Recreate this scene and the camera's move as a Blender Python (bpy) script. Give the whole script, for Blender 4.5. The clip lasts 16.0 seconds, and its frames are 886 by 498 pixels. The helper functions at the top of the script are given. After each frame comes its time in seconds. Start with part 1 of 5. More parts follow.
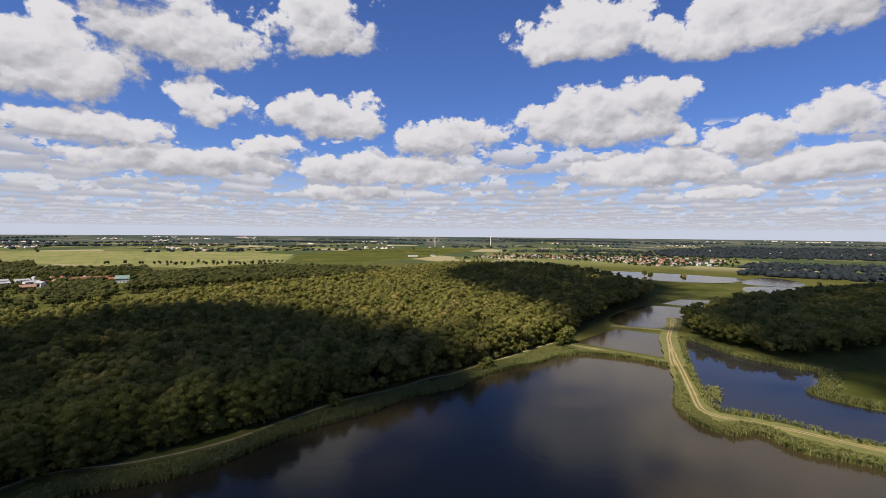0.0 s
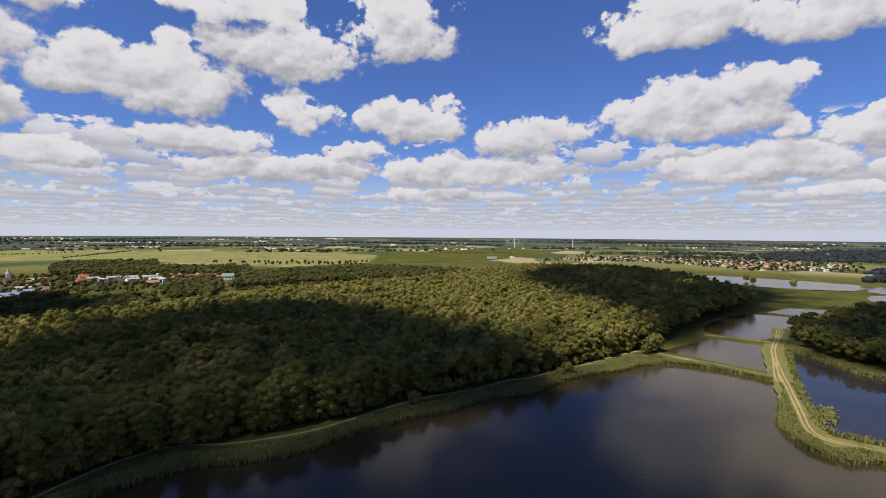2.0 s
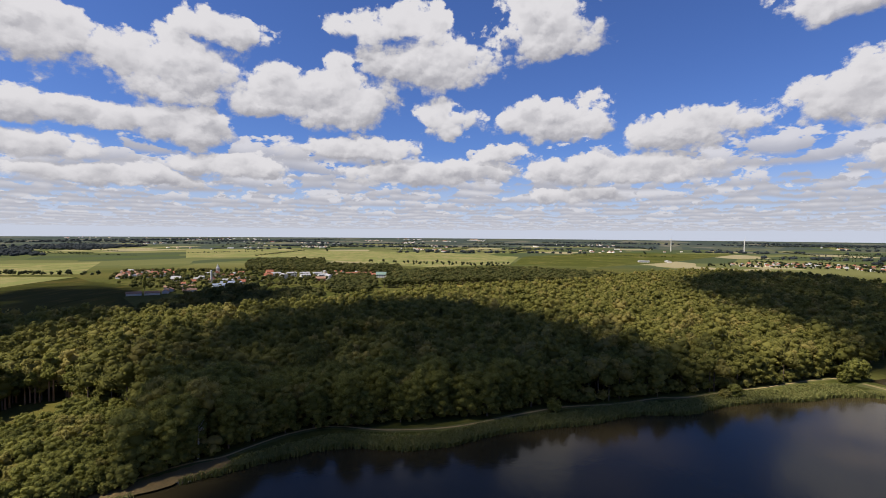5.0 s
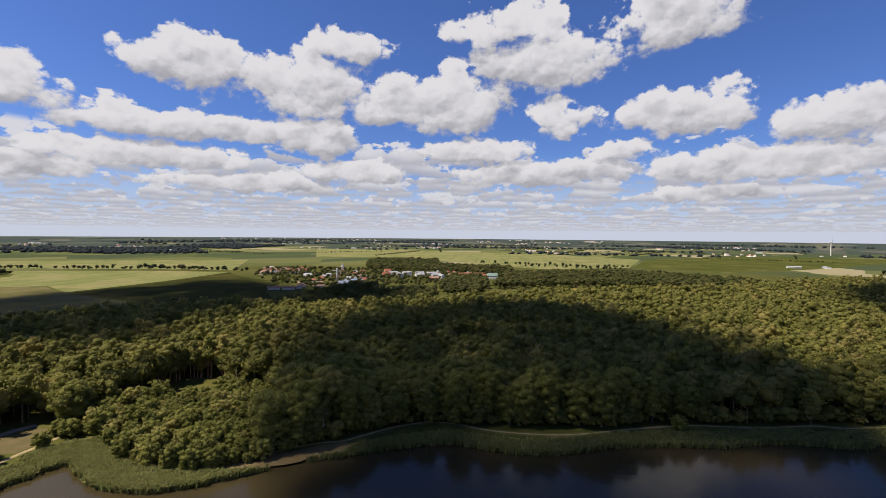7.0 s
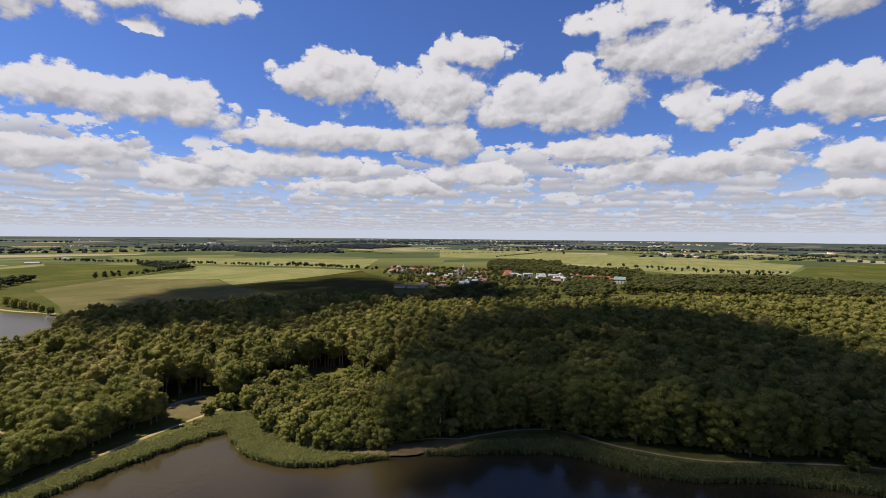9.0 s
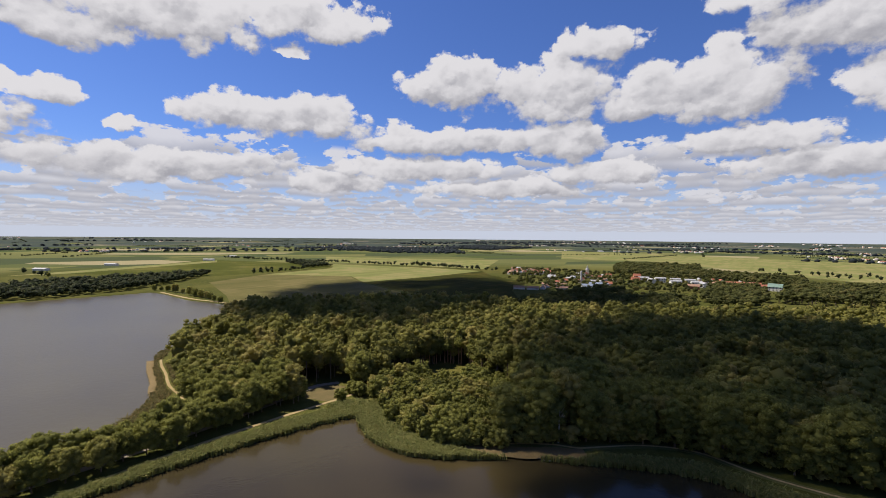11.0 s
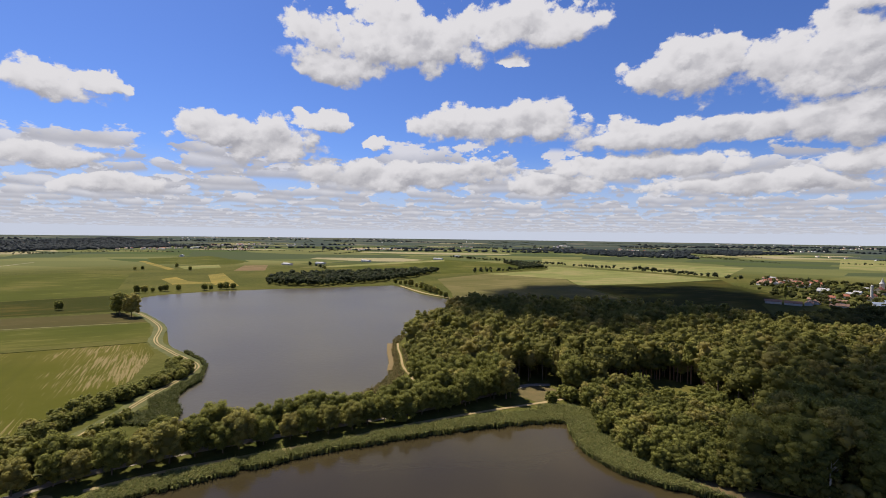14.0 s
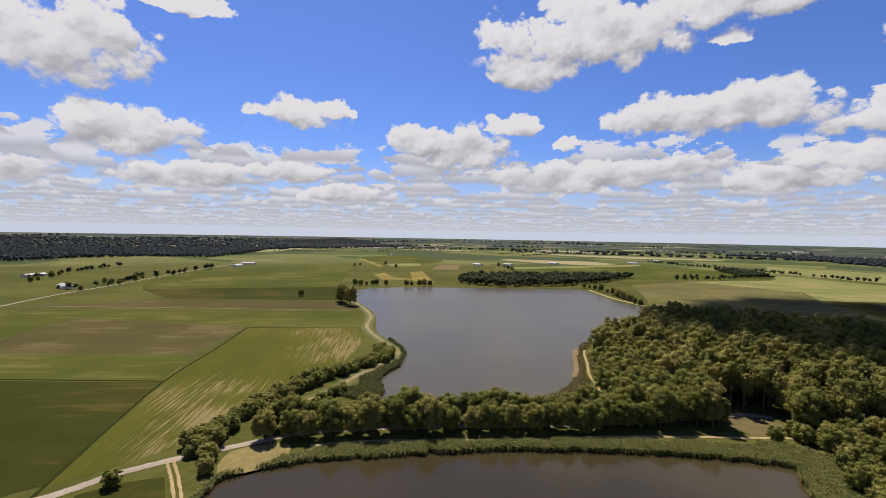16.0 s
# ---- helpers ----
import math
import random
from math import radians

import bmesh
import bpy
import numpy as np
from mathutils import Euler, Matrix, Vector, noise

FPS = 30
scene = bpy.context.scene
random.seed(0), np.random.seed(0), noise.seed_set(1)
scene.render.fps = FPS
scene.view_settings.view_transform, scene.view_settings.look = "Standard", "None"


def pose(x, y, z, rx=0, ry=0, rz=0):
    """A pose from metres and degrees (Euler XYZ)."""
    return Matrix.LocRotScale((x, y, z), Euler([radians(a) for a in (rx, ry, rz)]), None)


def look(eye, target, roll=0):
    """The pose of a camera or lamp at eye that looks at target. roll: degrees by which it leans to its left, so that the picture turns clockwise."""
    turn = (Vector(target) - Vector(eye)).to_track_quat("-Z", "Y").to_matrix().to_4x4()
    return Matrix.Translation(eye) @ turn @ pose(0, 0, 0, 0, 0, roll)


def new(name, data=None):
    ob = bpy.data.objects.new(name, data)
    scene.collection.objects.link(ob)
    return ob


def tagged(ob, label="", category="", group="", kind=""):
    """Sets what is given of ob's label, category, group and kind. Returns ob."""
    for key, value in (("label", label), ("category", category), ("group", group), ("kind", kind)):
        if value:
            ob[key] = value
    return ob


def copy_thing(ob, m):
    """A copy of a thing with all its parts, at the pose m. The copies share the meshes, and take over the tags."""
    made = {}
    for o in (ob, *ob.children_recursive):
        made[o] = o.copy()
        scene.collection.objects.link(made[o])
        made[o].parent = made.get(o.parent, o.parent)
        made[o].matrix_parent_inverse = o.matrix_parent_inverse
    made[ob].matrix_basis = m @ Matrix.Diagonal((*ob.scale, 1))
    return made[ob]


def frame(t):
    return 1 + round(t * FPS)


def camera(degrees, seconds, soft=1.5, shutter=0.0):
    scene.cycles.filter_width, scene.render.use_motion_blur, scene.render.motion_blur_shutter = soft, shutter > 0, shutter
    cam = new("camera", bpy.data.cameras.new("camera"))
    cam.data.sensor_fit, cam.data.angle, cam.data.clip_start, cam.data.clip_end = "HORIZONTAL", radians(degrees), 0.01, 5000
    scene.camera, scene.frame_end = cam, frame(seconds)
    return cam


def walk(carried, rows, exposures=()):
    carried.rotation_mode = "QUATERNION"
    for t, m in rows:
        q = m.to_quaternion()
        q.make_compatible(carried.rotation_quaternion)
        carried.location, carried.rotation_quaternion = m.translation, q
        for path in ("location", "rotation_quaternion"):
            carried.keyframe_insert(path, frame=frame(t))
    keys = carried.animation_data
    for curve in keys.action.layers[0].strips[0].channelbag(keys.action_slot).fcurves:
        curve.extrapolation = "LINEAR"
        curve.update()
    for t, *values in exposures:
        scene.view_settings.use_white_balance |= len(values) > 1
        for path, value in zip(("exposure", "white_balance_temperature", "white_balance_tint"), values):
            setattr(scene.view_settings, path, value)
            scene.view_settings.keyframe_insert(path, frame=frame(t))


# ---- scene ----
# The drone hovers over the pond and turns to its left.
cam = camera(87.25, 16.0, soft=0.7)
# seconds, x, y, z, yaw, pitch, roll
ROWS = [
    (0.0, 0.00, 0.00, 70.00, -0.00, -1.89, 0.46),
    (0.5, 0.22, -0.22, 70.15, 2.97, -1.87, 0.44),
    (1.0, 0.42, -0.53, 70.30, 5.69, -1.85, 0.43),
    (1.5, 0.71, -0.98, 70.46, 7.88, -1.83, 0.42),
    (2.0, 1.01, -1.60, 70.66, 9.79, -1.81, 0.41),
    (2.5, 1.00, -2.11, 70.88, 12.40, -1.80, 0.40),
    (3.0, 0.81, -2.05, 71.11, 15.15, -1.78, 0.39),
    (3.5, 0.75, -1.40, 71.25, 18.05, -1.76, 0.40),
    (4.0, 0.96, -0.93, 71.28, 21.02, -1.75, 0.41),
    (6.5, 2.00, -0.56, 71.04, 37.20, -1.70, 0.49),
    (7.0, 1.76, -0.11, 71.00, 40.88, -1.68, 0.50),
    (7.5, 1.58, 0.68, 70.93, 44.55, -1.66, 0.51),
    (8.0, 1.64, 1.51, 70.82, 47.90, -1.65, 0.51),
    (8.5, 1.49, 1.98, 70.67, 51.93, -1.64, 0.52),
    (11.0, 1.03, 3.34, 69.85, 70.52, -1.61, 0.52),
    (11.5, 0.73, 3.45, 69.72, 74.96, -1.61, 0.54),
    (12.0, 0.54, 3.85, 69.64, 78.95, -1.61, 0.56),
    (12.5, 0.57, 4.19, 69.59, 82.93, -1.61, 0.59),
    (13.0, 0.50, 4.50, 69.51, 87.08, -1.60, 0.63),
    (13.5, 0.20, 4.56, 69.39, 91.75, -1.60, 0.68),
    (14.0, -0.13, 4.66, 69.23, 96.73, -1.60, 0.75),
    (14.5, -0.44, 4.78, 69.08, 102.23, -1.60, 0.82),
    (15.0, -1.00, 5.00, 68.95, 107.86, -1.62, 0.89),
    (15.5, -1.51, 5.20, 68.80, 114.02, -1.64, 0.95),
    (16.0, -1.87, 5.60, 68.64, 119.64, -1.66, 1.02),
]
walk(cam, [(t, pose(x, y, z, 0, 0, yaw) @ pose(0, 0, 0, 90 + pitch) @ pose(0, 0, 0, 0, 0, roll)) for t, x, y, z, yaw, pitch, roll in ROWS],
     exposures=[(0.0, 0.72), (16.0, 0.72)])


# ---- light: midday sun between fair-weather cumulus ----
SUN_YAW, SUN_EL = 140.0, 56.0
SUN_DIR = Vector((-math.sin(radians(SUN_YAW)) * math.cos(radians(SUN_EL)), math.cos(radians(SUN_YAW)) * math.cos(radians(SUN_EL)), math.sin(radians(SUN_EL))))
sun = new("sun", bpy.data.lights.new("sun", "SUN"))
sun.data.energy, sun.data.angle, sun.data.color = 5.0, radians(0.6), (1.0, 0.91, 0.77)
sun.matrix_world = look((0, 0, 900), Vector((0, 0, 900)) - SUN_DIR)

# Clouds of the sky: yaw, elevation, half width, half height, in degrees.
CLOUDS_NORTH = [
    (39.9, 15.8, 7.5, 3.8), (28.7, 20.3, 9.0, 4.2), (15.2, 23.8, 6.4, 4.1), (27.0, 14.0, 4.1, 2.2), (13.6, 13.5, 8.1, 2.8),
    (-0.3, 11.5, 7.9, 2.5), (-18.3, 13.2, 9.3, 3.4), (-23.5, 14.8, 4.5, 2.4), (-26.6, 11.0, 1.8, 1.4), (-16.9, 22.2, 8.4, 3.1), (-33.9, 21.3, 12.8, 3.2),
    (37.5, 10.4, 7.0, 1.6), (-33.8, 10.0, 4.3, 1.9), (-40.7, 10.9, 4.8, 2.3), (28.8, 7.5, 10.6, 1.9), (20.2, 9.6, 3.7, 1.1),
    (6.6, 7.7, 11.1, 2.2), (-23.8, 7.5, 9.8, 2.0), (-37.9, 6.9, 6.0, 1.6), (11.3, 4.8, 5.3, 1.1), (-31.0, 4.6, 3.6, 0.8)]
CLOUDS_WEST = [
    (68.8, 18.0, 7.2, 2.8), (57.9, 16.9, 11.0, 3.5), (52.5, 21.4, 4.8, 2.7), (46.0, 15.8, 7.0, 3.3), (33.0, 23.7, 7.7, 2.5),
    (87.1, 13.2, 7.5, 2.6), (94.5, 13.4, 6.0, 2.0), (72.9, 11.5, 7.9, 1.9), (55.9, 11.2, 6.3, 2.4), (63.2, 11.3, 7.7, 1.6), (74.0, 8.2, 10.0, 1.6),
    (51.7, 7.7, 6.9, 1.6), (84.1, 6.2, 5.4, 1.4), (63.1, 5.7, 10.3, 1.2)]
CLOUDS_SOUTH = [
    (103.8, 22.3, 12.0, 3.9), (109.0, 19.6, 5.5, 2.6), (86.9, 24.1, 9.0, 2.7), (88.5, 20.4, 2.4, 1.0), (122.2, 11.4, 5.7, 1.9), (117.3, 10.6, 5.1, 2.7), (111.5, 13.2, 2.8, 1.1),
    (105.1, 11.0, 1.4, 0.7), (101.7, 7.2, 13.0, 2.1), (136.9, 13.6, 5.2, 1.7), (133.0, 14.4, 2.2, 1.1), (157.6, 17.1, 6.4, 4.4), (153.6, 10.5, 6.2, 2.3),
    (149.1, 6.0, 6.8, 1.7), (137.2, 7.1, 5.3, 1.2), (162.1, 5.0, 3.0, 1.4), (148.6, 22.9, 4.2, 1.0), (132.3, 4.6, 4.8, 1.1)]
CLOUDS_BEHIND = [(-60, 14, 11, 4), (-85, 20, 12, 5), (-110, 12, 14, 4), (-140, 18, 12, 5), (178, 22, 10, 4), (-165, 9, 12, 3), (60, 40, 12, 6), (-20, 42, 14, 6)]

world = bpy.data.worlds.new("sky")
scene.world = world
world.use_nodes = True


class Nodes:
    """Short hands for building a node tree."""

    def __init__(self, tree):
        self.tree = tree
        tree.nodes.clear()

    def add(self, kind, *sockets, **settings):
        n = self.tree.nodes.new(kind)
        for key, value in settings.items():
            if key == "operation":
                n.operation = value
            elif key == "blend_type":
                n.blend_type = value
            elif key == "data_type":
                n.data_type = value
            elif key == "interpolation_type":
                n.interpolation_type = value
            elif key == "noise_dimensions":
                n.noise_dimensions = value
            elif key == "attribute_name":
                n.attribute_name = value
            elif key == "feature":
                n.feature = value
            elif key == "distance":
                n.distance = value
        for i, value in enumerate(sockets):
            if value is not None:
                self.put(n.inputs[i], value)
        return n

    def put(self, socket, value):
        if isinstance(value, bpy.types.NodeSocket):
            self.tree.links.new(value, socket)
        else:
            socket.default_value = value

    def math(self, op, a, b=0.0, c=0.0):
        return self.add("ShaderNodeMath", a, b, c, operation=op).outputs[0]

    def vec(self, op, a, b=(0, 0, 0), c=(0, 0, 0)):
        n = self.add("ShaderNodeVectorMath", a, b, c, operation=op)
        return n.outputs["Value"] if op in ("DOT_PRODUCT", "LENGTH") else n.outputs["Vector"]

    def noise(self, vector, scale, detail=4.0, rough=0.5, color=False):
        n = self.add("ShaderNodeTexNoise")
        self.put(n.inputs["Vector"], vector)
        self.put(n.inputs["Scale"], scale)
        n.inputs["Detail"].default_value, n.inputs["Roughness"].default_value = detail, rough
        return n.outputs["Color" if color else "Fac"]

    def ramp(self, value, lo, hi, a=0.0, b=1.0, smooth=True):
        n = self.add("ShaderNodeMapRange", interpolation_type="SMOOTHSTEP" if smooth else "LINEAR")
        for key, v in (("Value", value), ("From Min", lo), ("From Max", hi), ("To Min", a), ("To Max", b)):
            self.put(n.inputs[key], v)
        return n.outputs[0]

    def mix(self, fac, a, b, blend="MIX"):
        n = self.tree.nodes.new("ShaderNodeMixRGB")
        n.blend_type = blend
        for key, v in ((0, fac), (1, a), (2, b)):
            self.put(n.inputs[key], v if isinstance(v, (bpy.types.NodeSocket, float, int)) else (*v, 1.0))
        return n.outputs[0]


def build_sky():
    N = Nodes(world.node_tree)
    sky = N.add("ShaderNodeTexSky")
    sky.sky_type, sky.sun_disc = "NISHITA", False
    sky.sun_elevation, sky.sun_rotation = radians(SUN_EL), radians(-SUN_YAW)
    sky.altitude, sky.air_density, sky.dust_density, sky.ozone_density = 100, 1.0, 0.35, 2.0
    blue = N.mix(1.0, sky.outputs[0], (SKY * 0.66, SKY * 0.88, SKY * 1.50), "MULTIPLY")
    way = N.add("ShaderNodeTexCoord").outputs["Generated"]
    xyz = N.add("ShaderNodeSeparateXYZ", way).outputs
    up = N.math("MAXIMUM", xyz[2], 0.0)
    yaw = N.math("MULTIPLY", N.math("ARCTAN2", N.math("MULTIPLY", xyz[0], -1.0), xyz[1]), 57.2958)
    el = N.math("MULTIPLY", N.math("ARCSINE", xyz[2]), 57.2958)
    # cauliflower heads: round cells at two sizes, in an uneven flow
    flat = N.add("ShaderNodeCombineXYZ", yaw, N.math("MULTIPLY", el, 1.25), 0.0).outputs[0]
    warp = N.vec("MULTIPLY", N.vec("SUBTRACT", N.noise(flat, 0.16, 5.0, 0.60, color=True), (0.5, 0.5, 0.5)), (7.0, 3.6, 0.0))
    here = N.vec("ADD", N.add("ShaderNodeCombineXYZ", yaw, el, 0.0).outputs[0], warp)
    lift = N.math("MULTIPLY_ADD", el, 0.08, 0.1)
    above = N.vec("ADD", here, N.add("ShaderNodeCombineXYZ", 0.5, lift, 0.0).outputs[0])
    near, near_up = None, None
    for cy, ce, a, b in CLOUDS_NORTH + CLOUDS_WEST + CLOUDS_SOUTH + CLOUDS_BEHIND:
        sa, sb, ce = 1 / (a * 1.18), 1 / (b * 1.48), ce - 0.22 * b
        for point in (here, above):
            q = N.vec("MULTIPLY_ADD", point, (sa, sb, 0.0), (-cy * sa, -ce * sb, 0.0))
            q = N.vec("MAXIMUM", q, N.vec("MULTIPLY", q, (-1.0, -1.8, 0.0)))
            d = N.vec("DOT_PRODUCT", q, q)
            if point is here:
                near = d if near is None else N.math("MINIMUM", near, d)
            else:
                near_up = d if near_up is None else N.math("MINIMUM", near_up, d)

    curl = N.vec("ADD", flat, N.vec("MULTIPLY", N.vec("SUBTRACT", N.noise(flat, 0.9, 3.0, 0.6, color=True), (0.5, 0.5, 0.5)), (1.5, 1.5, 0.0)))

    def heads(scale, shift):
        v = N.add("ShaderNodeTexVoronoi", feature="SMOOTH_F1")
        N.put(v.inputs["Vector"], N.vec("ADD", curl, shift))
        v.inputs["Scale"].default_value, v.inputs["Smoothness"].default_value = scale, 0.45
        return v.outputs["Distance"]

    big, big_up = heads(0.30, (0.0, 0.0, 0.0)), heads(0.30, (0.35, 0.95, 0.0))
    fine, fine_up = heads(0.85, (5.0, 3.0, 0.0)), heads(0.85, (5.15, 3.38, 0.0))
    grain = N.noise(flat, 1.6, 5.0, 0.62)
    small_share = N.ramp(el, 3.0, 15.0, 0.35, 1.0)
    puff = N.math("MULTIPLY_ADD", N.math("SUBTRACT", 0.42, big), N.math("MULTIPLY", small_share, 1.05), N.math("MULTIPLY", N.math("SUBTRACT", 0.40, fine), 0.50))
    puff = N.math("MULTIPLY_ADD", N.math("SUBTRACT", grain, 0.5), 0.55, puff)
    body = N.math("SUBTRACT", 1.0, N.math("MINIMUM", near, 2.2))
    rise = N.math("SUBTRACT", N.math("MINIMUM", near_up, 2.2), N.math("MINIMUM", near, 2.2))
    dense = N.math("ADD", body, puff)
    # crisp tops, ragged bases
    cover = N.math("MINIMUM", N.math("DIVIDE", N.math("MAXIMUM", N.math("SUBTRACT", dense, 0.02), 0.0), N.ramp(rise, -0.1, 0.25, 0.50, 0.26)), 1.0)
    cover = N.ramp(cover, 0.0, 1.0)
    swell = N.math("MULTIPLY_ADD", N.math("SUBTRACT", big_up, big), 0.95, N.math("MULTIPLY", N.math("SUBTRACT", fine_up, fine), 0.42))
    rim = N.math("MULTIPLY", N.ramp(dense, 0.9, 0.15), N.ramp(rise, -0.1, 0.35, -0.10, 0.40))
    light = N.math("ADD", N.math("ADD", N.math("MULTIPLY_ADD", rise, 0.50, 0.50), swell), rim)
    light = N.math("MULTIPLY_ADD", N.math("SUBTRACT", grain, 0.5), 0.35, light)
    light = N.ramp(light, -0.05, 1.0)
    tone = N.mix(light, (0.228, 0.226, 0.250), (0.450, 0.440, 0.455))
    air = N.mix(N.ramp(el, 10.0, 0.8, 0.0, 0.9), blue, (0.30, 0.355, 0.47))
    air = N.mix(N.ramp(el, 3.2, 0.8), air, (0.345, 0.37, 0.44))
    # ranks of flat-based clouds, one behind the other, down to the horizon
    colour = air
    for k in range(17, -1, -1):
        base = 8.4 * 0.86 ** k
        drift = N.noise(N.add("ShaderNodeCombineXYZ", N.math("MULTIPLY", yaw, 0.8 / (0.6 + base)), 3.7 * k, 0.0).outputs[0], 1.0, 2.0)
        floor_el = N.math("MULTIPLY_ADD", N.math("SUBTRACT", drift, 0.5), 0.30 * base, base)
        shape = N.noise(N.add("ShaderNodeCombineXYZ", N.math("MULTIPLY", yaw, 1.25 / (0.35 + base)), N.math("MULTIPLY", el, 2.2 / base), 11.3 * k).outputs[0], 1.0, 5.0, 0.58)
        top = N.ramp(shape, 0.395 + 0.010 * max(0, 6 - k), 0.62, smooth=False)
        u = N.math("DIVIDE", N.math("SUBTRACT", el, floor_el), 0.36 * base + 0.06)
        edge = N.math("SUBTRACT", N.math("MULTIPLY", top, 1.25), u)
        mask = N.math("MULTIPLY", N.ramp(edge, 0.0, 0.30), N.ramp(u, -0.14, 0.12))
        lit = N.math("MULTIPLY_ADD", N.math("SUBTRACT", shape, 0.55), 1.1, N.ramp(u, -0.1, 0.75))
        shade = N.mix(N.ramp(lit, 0.0, 1.0), (0.250, 0.252, 0.288), (0.435, 0.426, 0.445))
        shade = N.mix(min(0.75, 0.75 / (0.35 + base)), shade, (0.340, 0.350, 0.395))
        colour = N.mix(N.math("MULTIPLY", mask, 0.93), colour, shade)
    colour = N.mix(cover, colour, N.mix(N.ramp(el, 5.0, 1.0, 0.0, 0.5), tone, (0.345, 0.352, 0.395)))
    back = N.add("ShaderNodeBackground", colour, 1.0)
    N.add("ShaderNodeOutputWorld", back.outputs[0])


SKY = 0.047
build_sky()


# ---- materials ----
def material(name, rough=0.8, metal=0.0, spec=0.3):
    m = bpy.data.materials.new(name)
    m.use_nodes = True
    N = Nodes(m.node_tree)
    b = N.add("ShaderNodeBsdfPrincipled")
    b.inputs["Roughness"].default_value, b.inputs["Metallic"].default_value = rough, metal
    b.inputs["Specular IOR Level"].default_value = spec
    N.add("ShaderNodeOutputMaterial", b.outputs[0])
    return m, N, b


def place(N):
    return N.add("ShaderNodeNewGeometry").outputs["Position"]


def bump(N, b, height, strength, distance):
    n = N.add("ShaderNodeBump")
    N.put(n.inputs["Height"], height)
    n.inputs["Strength"].default_value, n.inputs["Distance"].default_value = strength, distance
    N.put(b.inputs["Normal"], n.outputs[0])


def foliage(name, dark, mid, warm, source="tint", glow=0.60):
    """Leaves: each tree has its own tint, each clump of leaves its own shade."""
    m, N, b = material(name, 0.75, spec=0.15)
    tint = N.add("ShaderNodeAttribute", attribute_name="tint").outputs["Fac"] if source == "tint" else N.add("ShaderNodeObjectInfo").outputs["Random"]
    clump = N.add("ShaderNodeNewGeometry").outputs["Random Per Island"]
    stand = N.noise(place(N), 0.012, 2.0)
    c = N.mix(N.math("MULTIPLY_ADD", tint, 0.8, N.math("MULTIPLY_ADD", stand, 0.8, -0.3)), dark, mid)
    c = N.mix(N.ramp(tint, 0.72, 1.0), c, warm)
    c = N.mix(N.math("MULTIPLY", clump, 0.22), c, warm)
    c = N.mix(1.0, c, N.add("ShaderNodeCombineXYZ", *[N.ramp(clump, 0.0, 1.0, 0.78, 1.16, False)] * 3).outputs[0], "MULTIPLY")
    N.put(b.inputs["Base Color"], c)
    t = N.add("ShaderNodeBsdfTranslucent", c)
    mixer = N.add("ShaderNodeMixShader", glow, b.outputs[0], t.outputs[0])
    out = [n for n in m.node_tree.nodes if n.type == "OUTPUT_MATERIAL"][0]
    N.put(out.inputs[0], mixer.outputs[0])
    return m


def mottled(name, colours, scale, rough=0.9, relief=0.0, stretch=(1, 1, 1), spec=0.2, grain=8.0):
    """A surface of three tones at two scales, with fine relief."""
    m, N, b = material(name, rough, spec=spec)
    p = N.vec("MULTIPLY", place(N), stretch)
    broad, fine = N.noise(p, scale, 4.0, 0.6), N.noise(p, scale * grain, 5.0, 0.6)
    c = N.mix(N.ramp(broad, 0.35, 0.68), colours[0], colours[1])
    c = N.mix(N.ramp(fine, 0.45, 0.75), c, colours[2])
    N.put(b.inputs["Base Color"], c)
    if relief:
        bump(N, b, fine, 0.6, relief)
    return m


LEAF = foliage("leaves", (0.148, 0.152, 0.036), (0.232, 0.222, 0.056), (0.296, 0.252, 0.080))
LEAF_OWN = foliage("leaves of single trees", (0.158, 0.168, 0.040), (0.246, 0.246, 0.062), (0.312, 0.276, 0.086), "own")
LEAF_PARK = foliage("leaves of park trees", (0.070, 0.080, 0.024), (0.112, 0.118, 0.036), (0.155, 0.142, 0.048))
LEAF_FAR = foliage("leaves of far trees", (0.034, 0.046, 0.024), (0.058, 0.070, 0.032), (0.085, 0.090, 0.040))
REED = foliage("reed", (0.138, 0.156, 0.046), (0.200, 0.210, 0.068), (0.290, 0.255, 0.095), glow=0.5)
# Dark wood leaves; the blue in them is distance haze put into the colour.
LEAF_HAZE = foliage("haze-blue leaves of distant woods", (0.042, 0.054, 0.062), (0.050, 0.062, 0.068), (0.056, 0.067, 0.072))
REED_DARK = foliage("dark reed", (0.070, 0.082, 0.022), (0.095, 0.108, 0.030), (0.135, 0.130, 0.044), glow=0.4)
REED_BROWN = foliage("dry reed", (0.120, 0.115, 0.040), (0.170, 0.145, 0.055), (0.240, 0.175, 0.075), glow=0.4)
BARK = mottled("bark", ((0.10, 0.075, 0.05), (0.17, 0.13, 0.09), (0.06, 0.045, 0.035)), 1.5, 0.95, 0.03, (1, 1, 0.3))
DEADWOOD = mottled("bare wood", ((0.42, 0.39, 0.34), (0.50, 0.47, 0.42), (0.30, 0.27, 0.23)), 1.5, 0.9, 0.02, (1, 1, 0.3))
SAND = mottled("sandy track", ((0.235, 0.172, 0.082), (0.285, 0.214, 0.112), (0.165, 0.132, 0.056)), 0.15, 0.95, 0.03)
GRAVEL = mottled("pale gravel", ((0.215, 0.180, 0.140), (0.26, 0.22, 0.175), (0.165, 0.135, 0.10)), 0.2, 0.95, 0.02)
VERGE = mottled("dry verge grass", ((0.092, 0.094, 0.028), (0.140, 0.128, 0.042), (0.060, 0.068, 0.020)), 0.12, 0.95, 0.08)
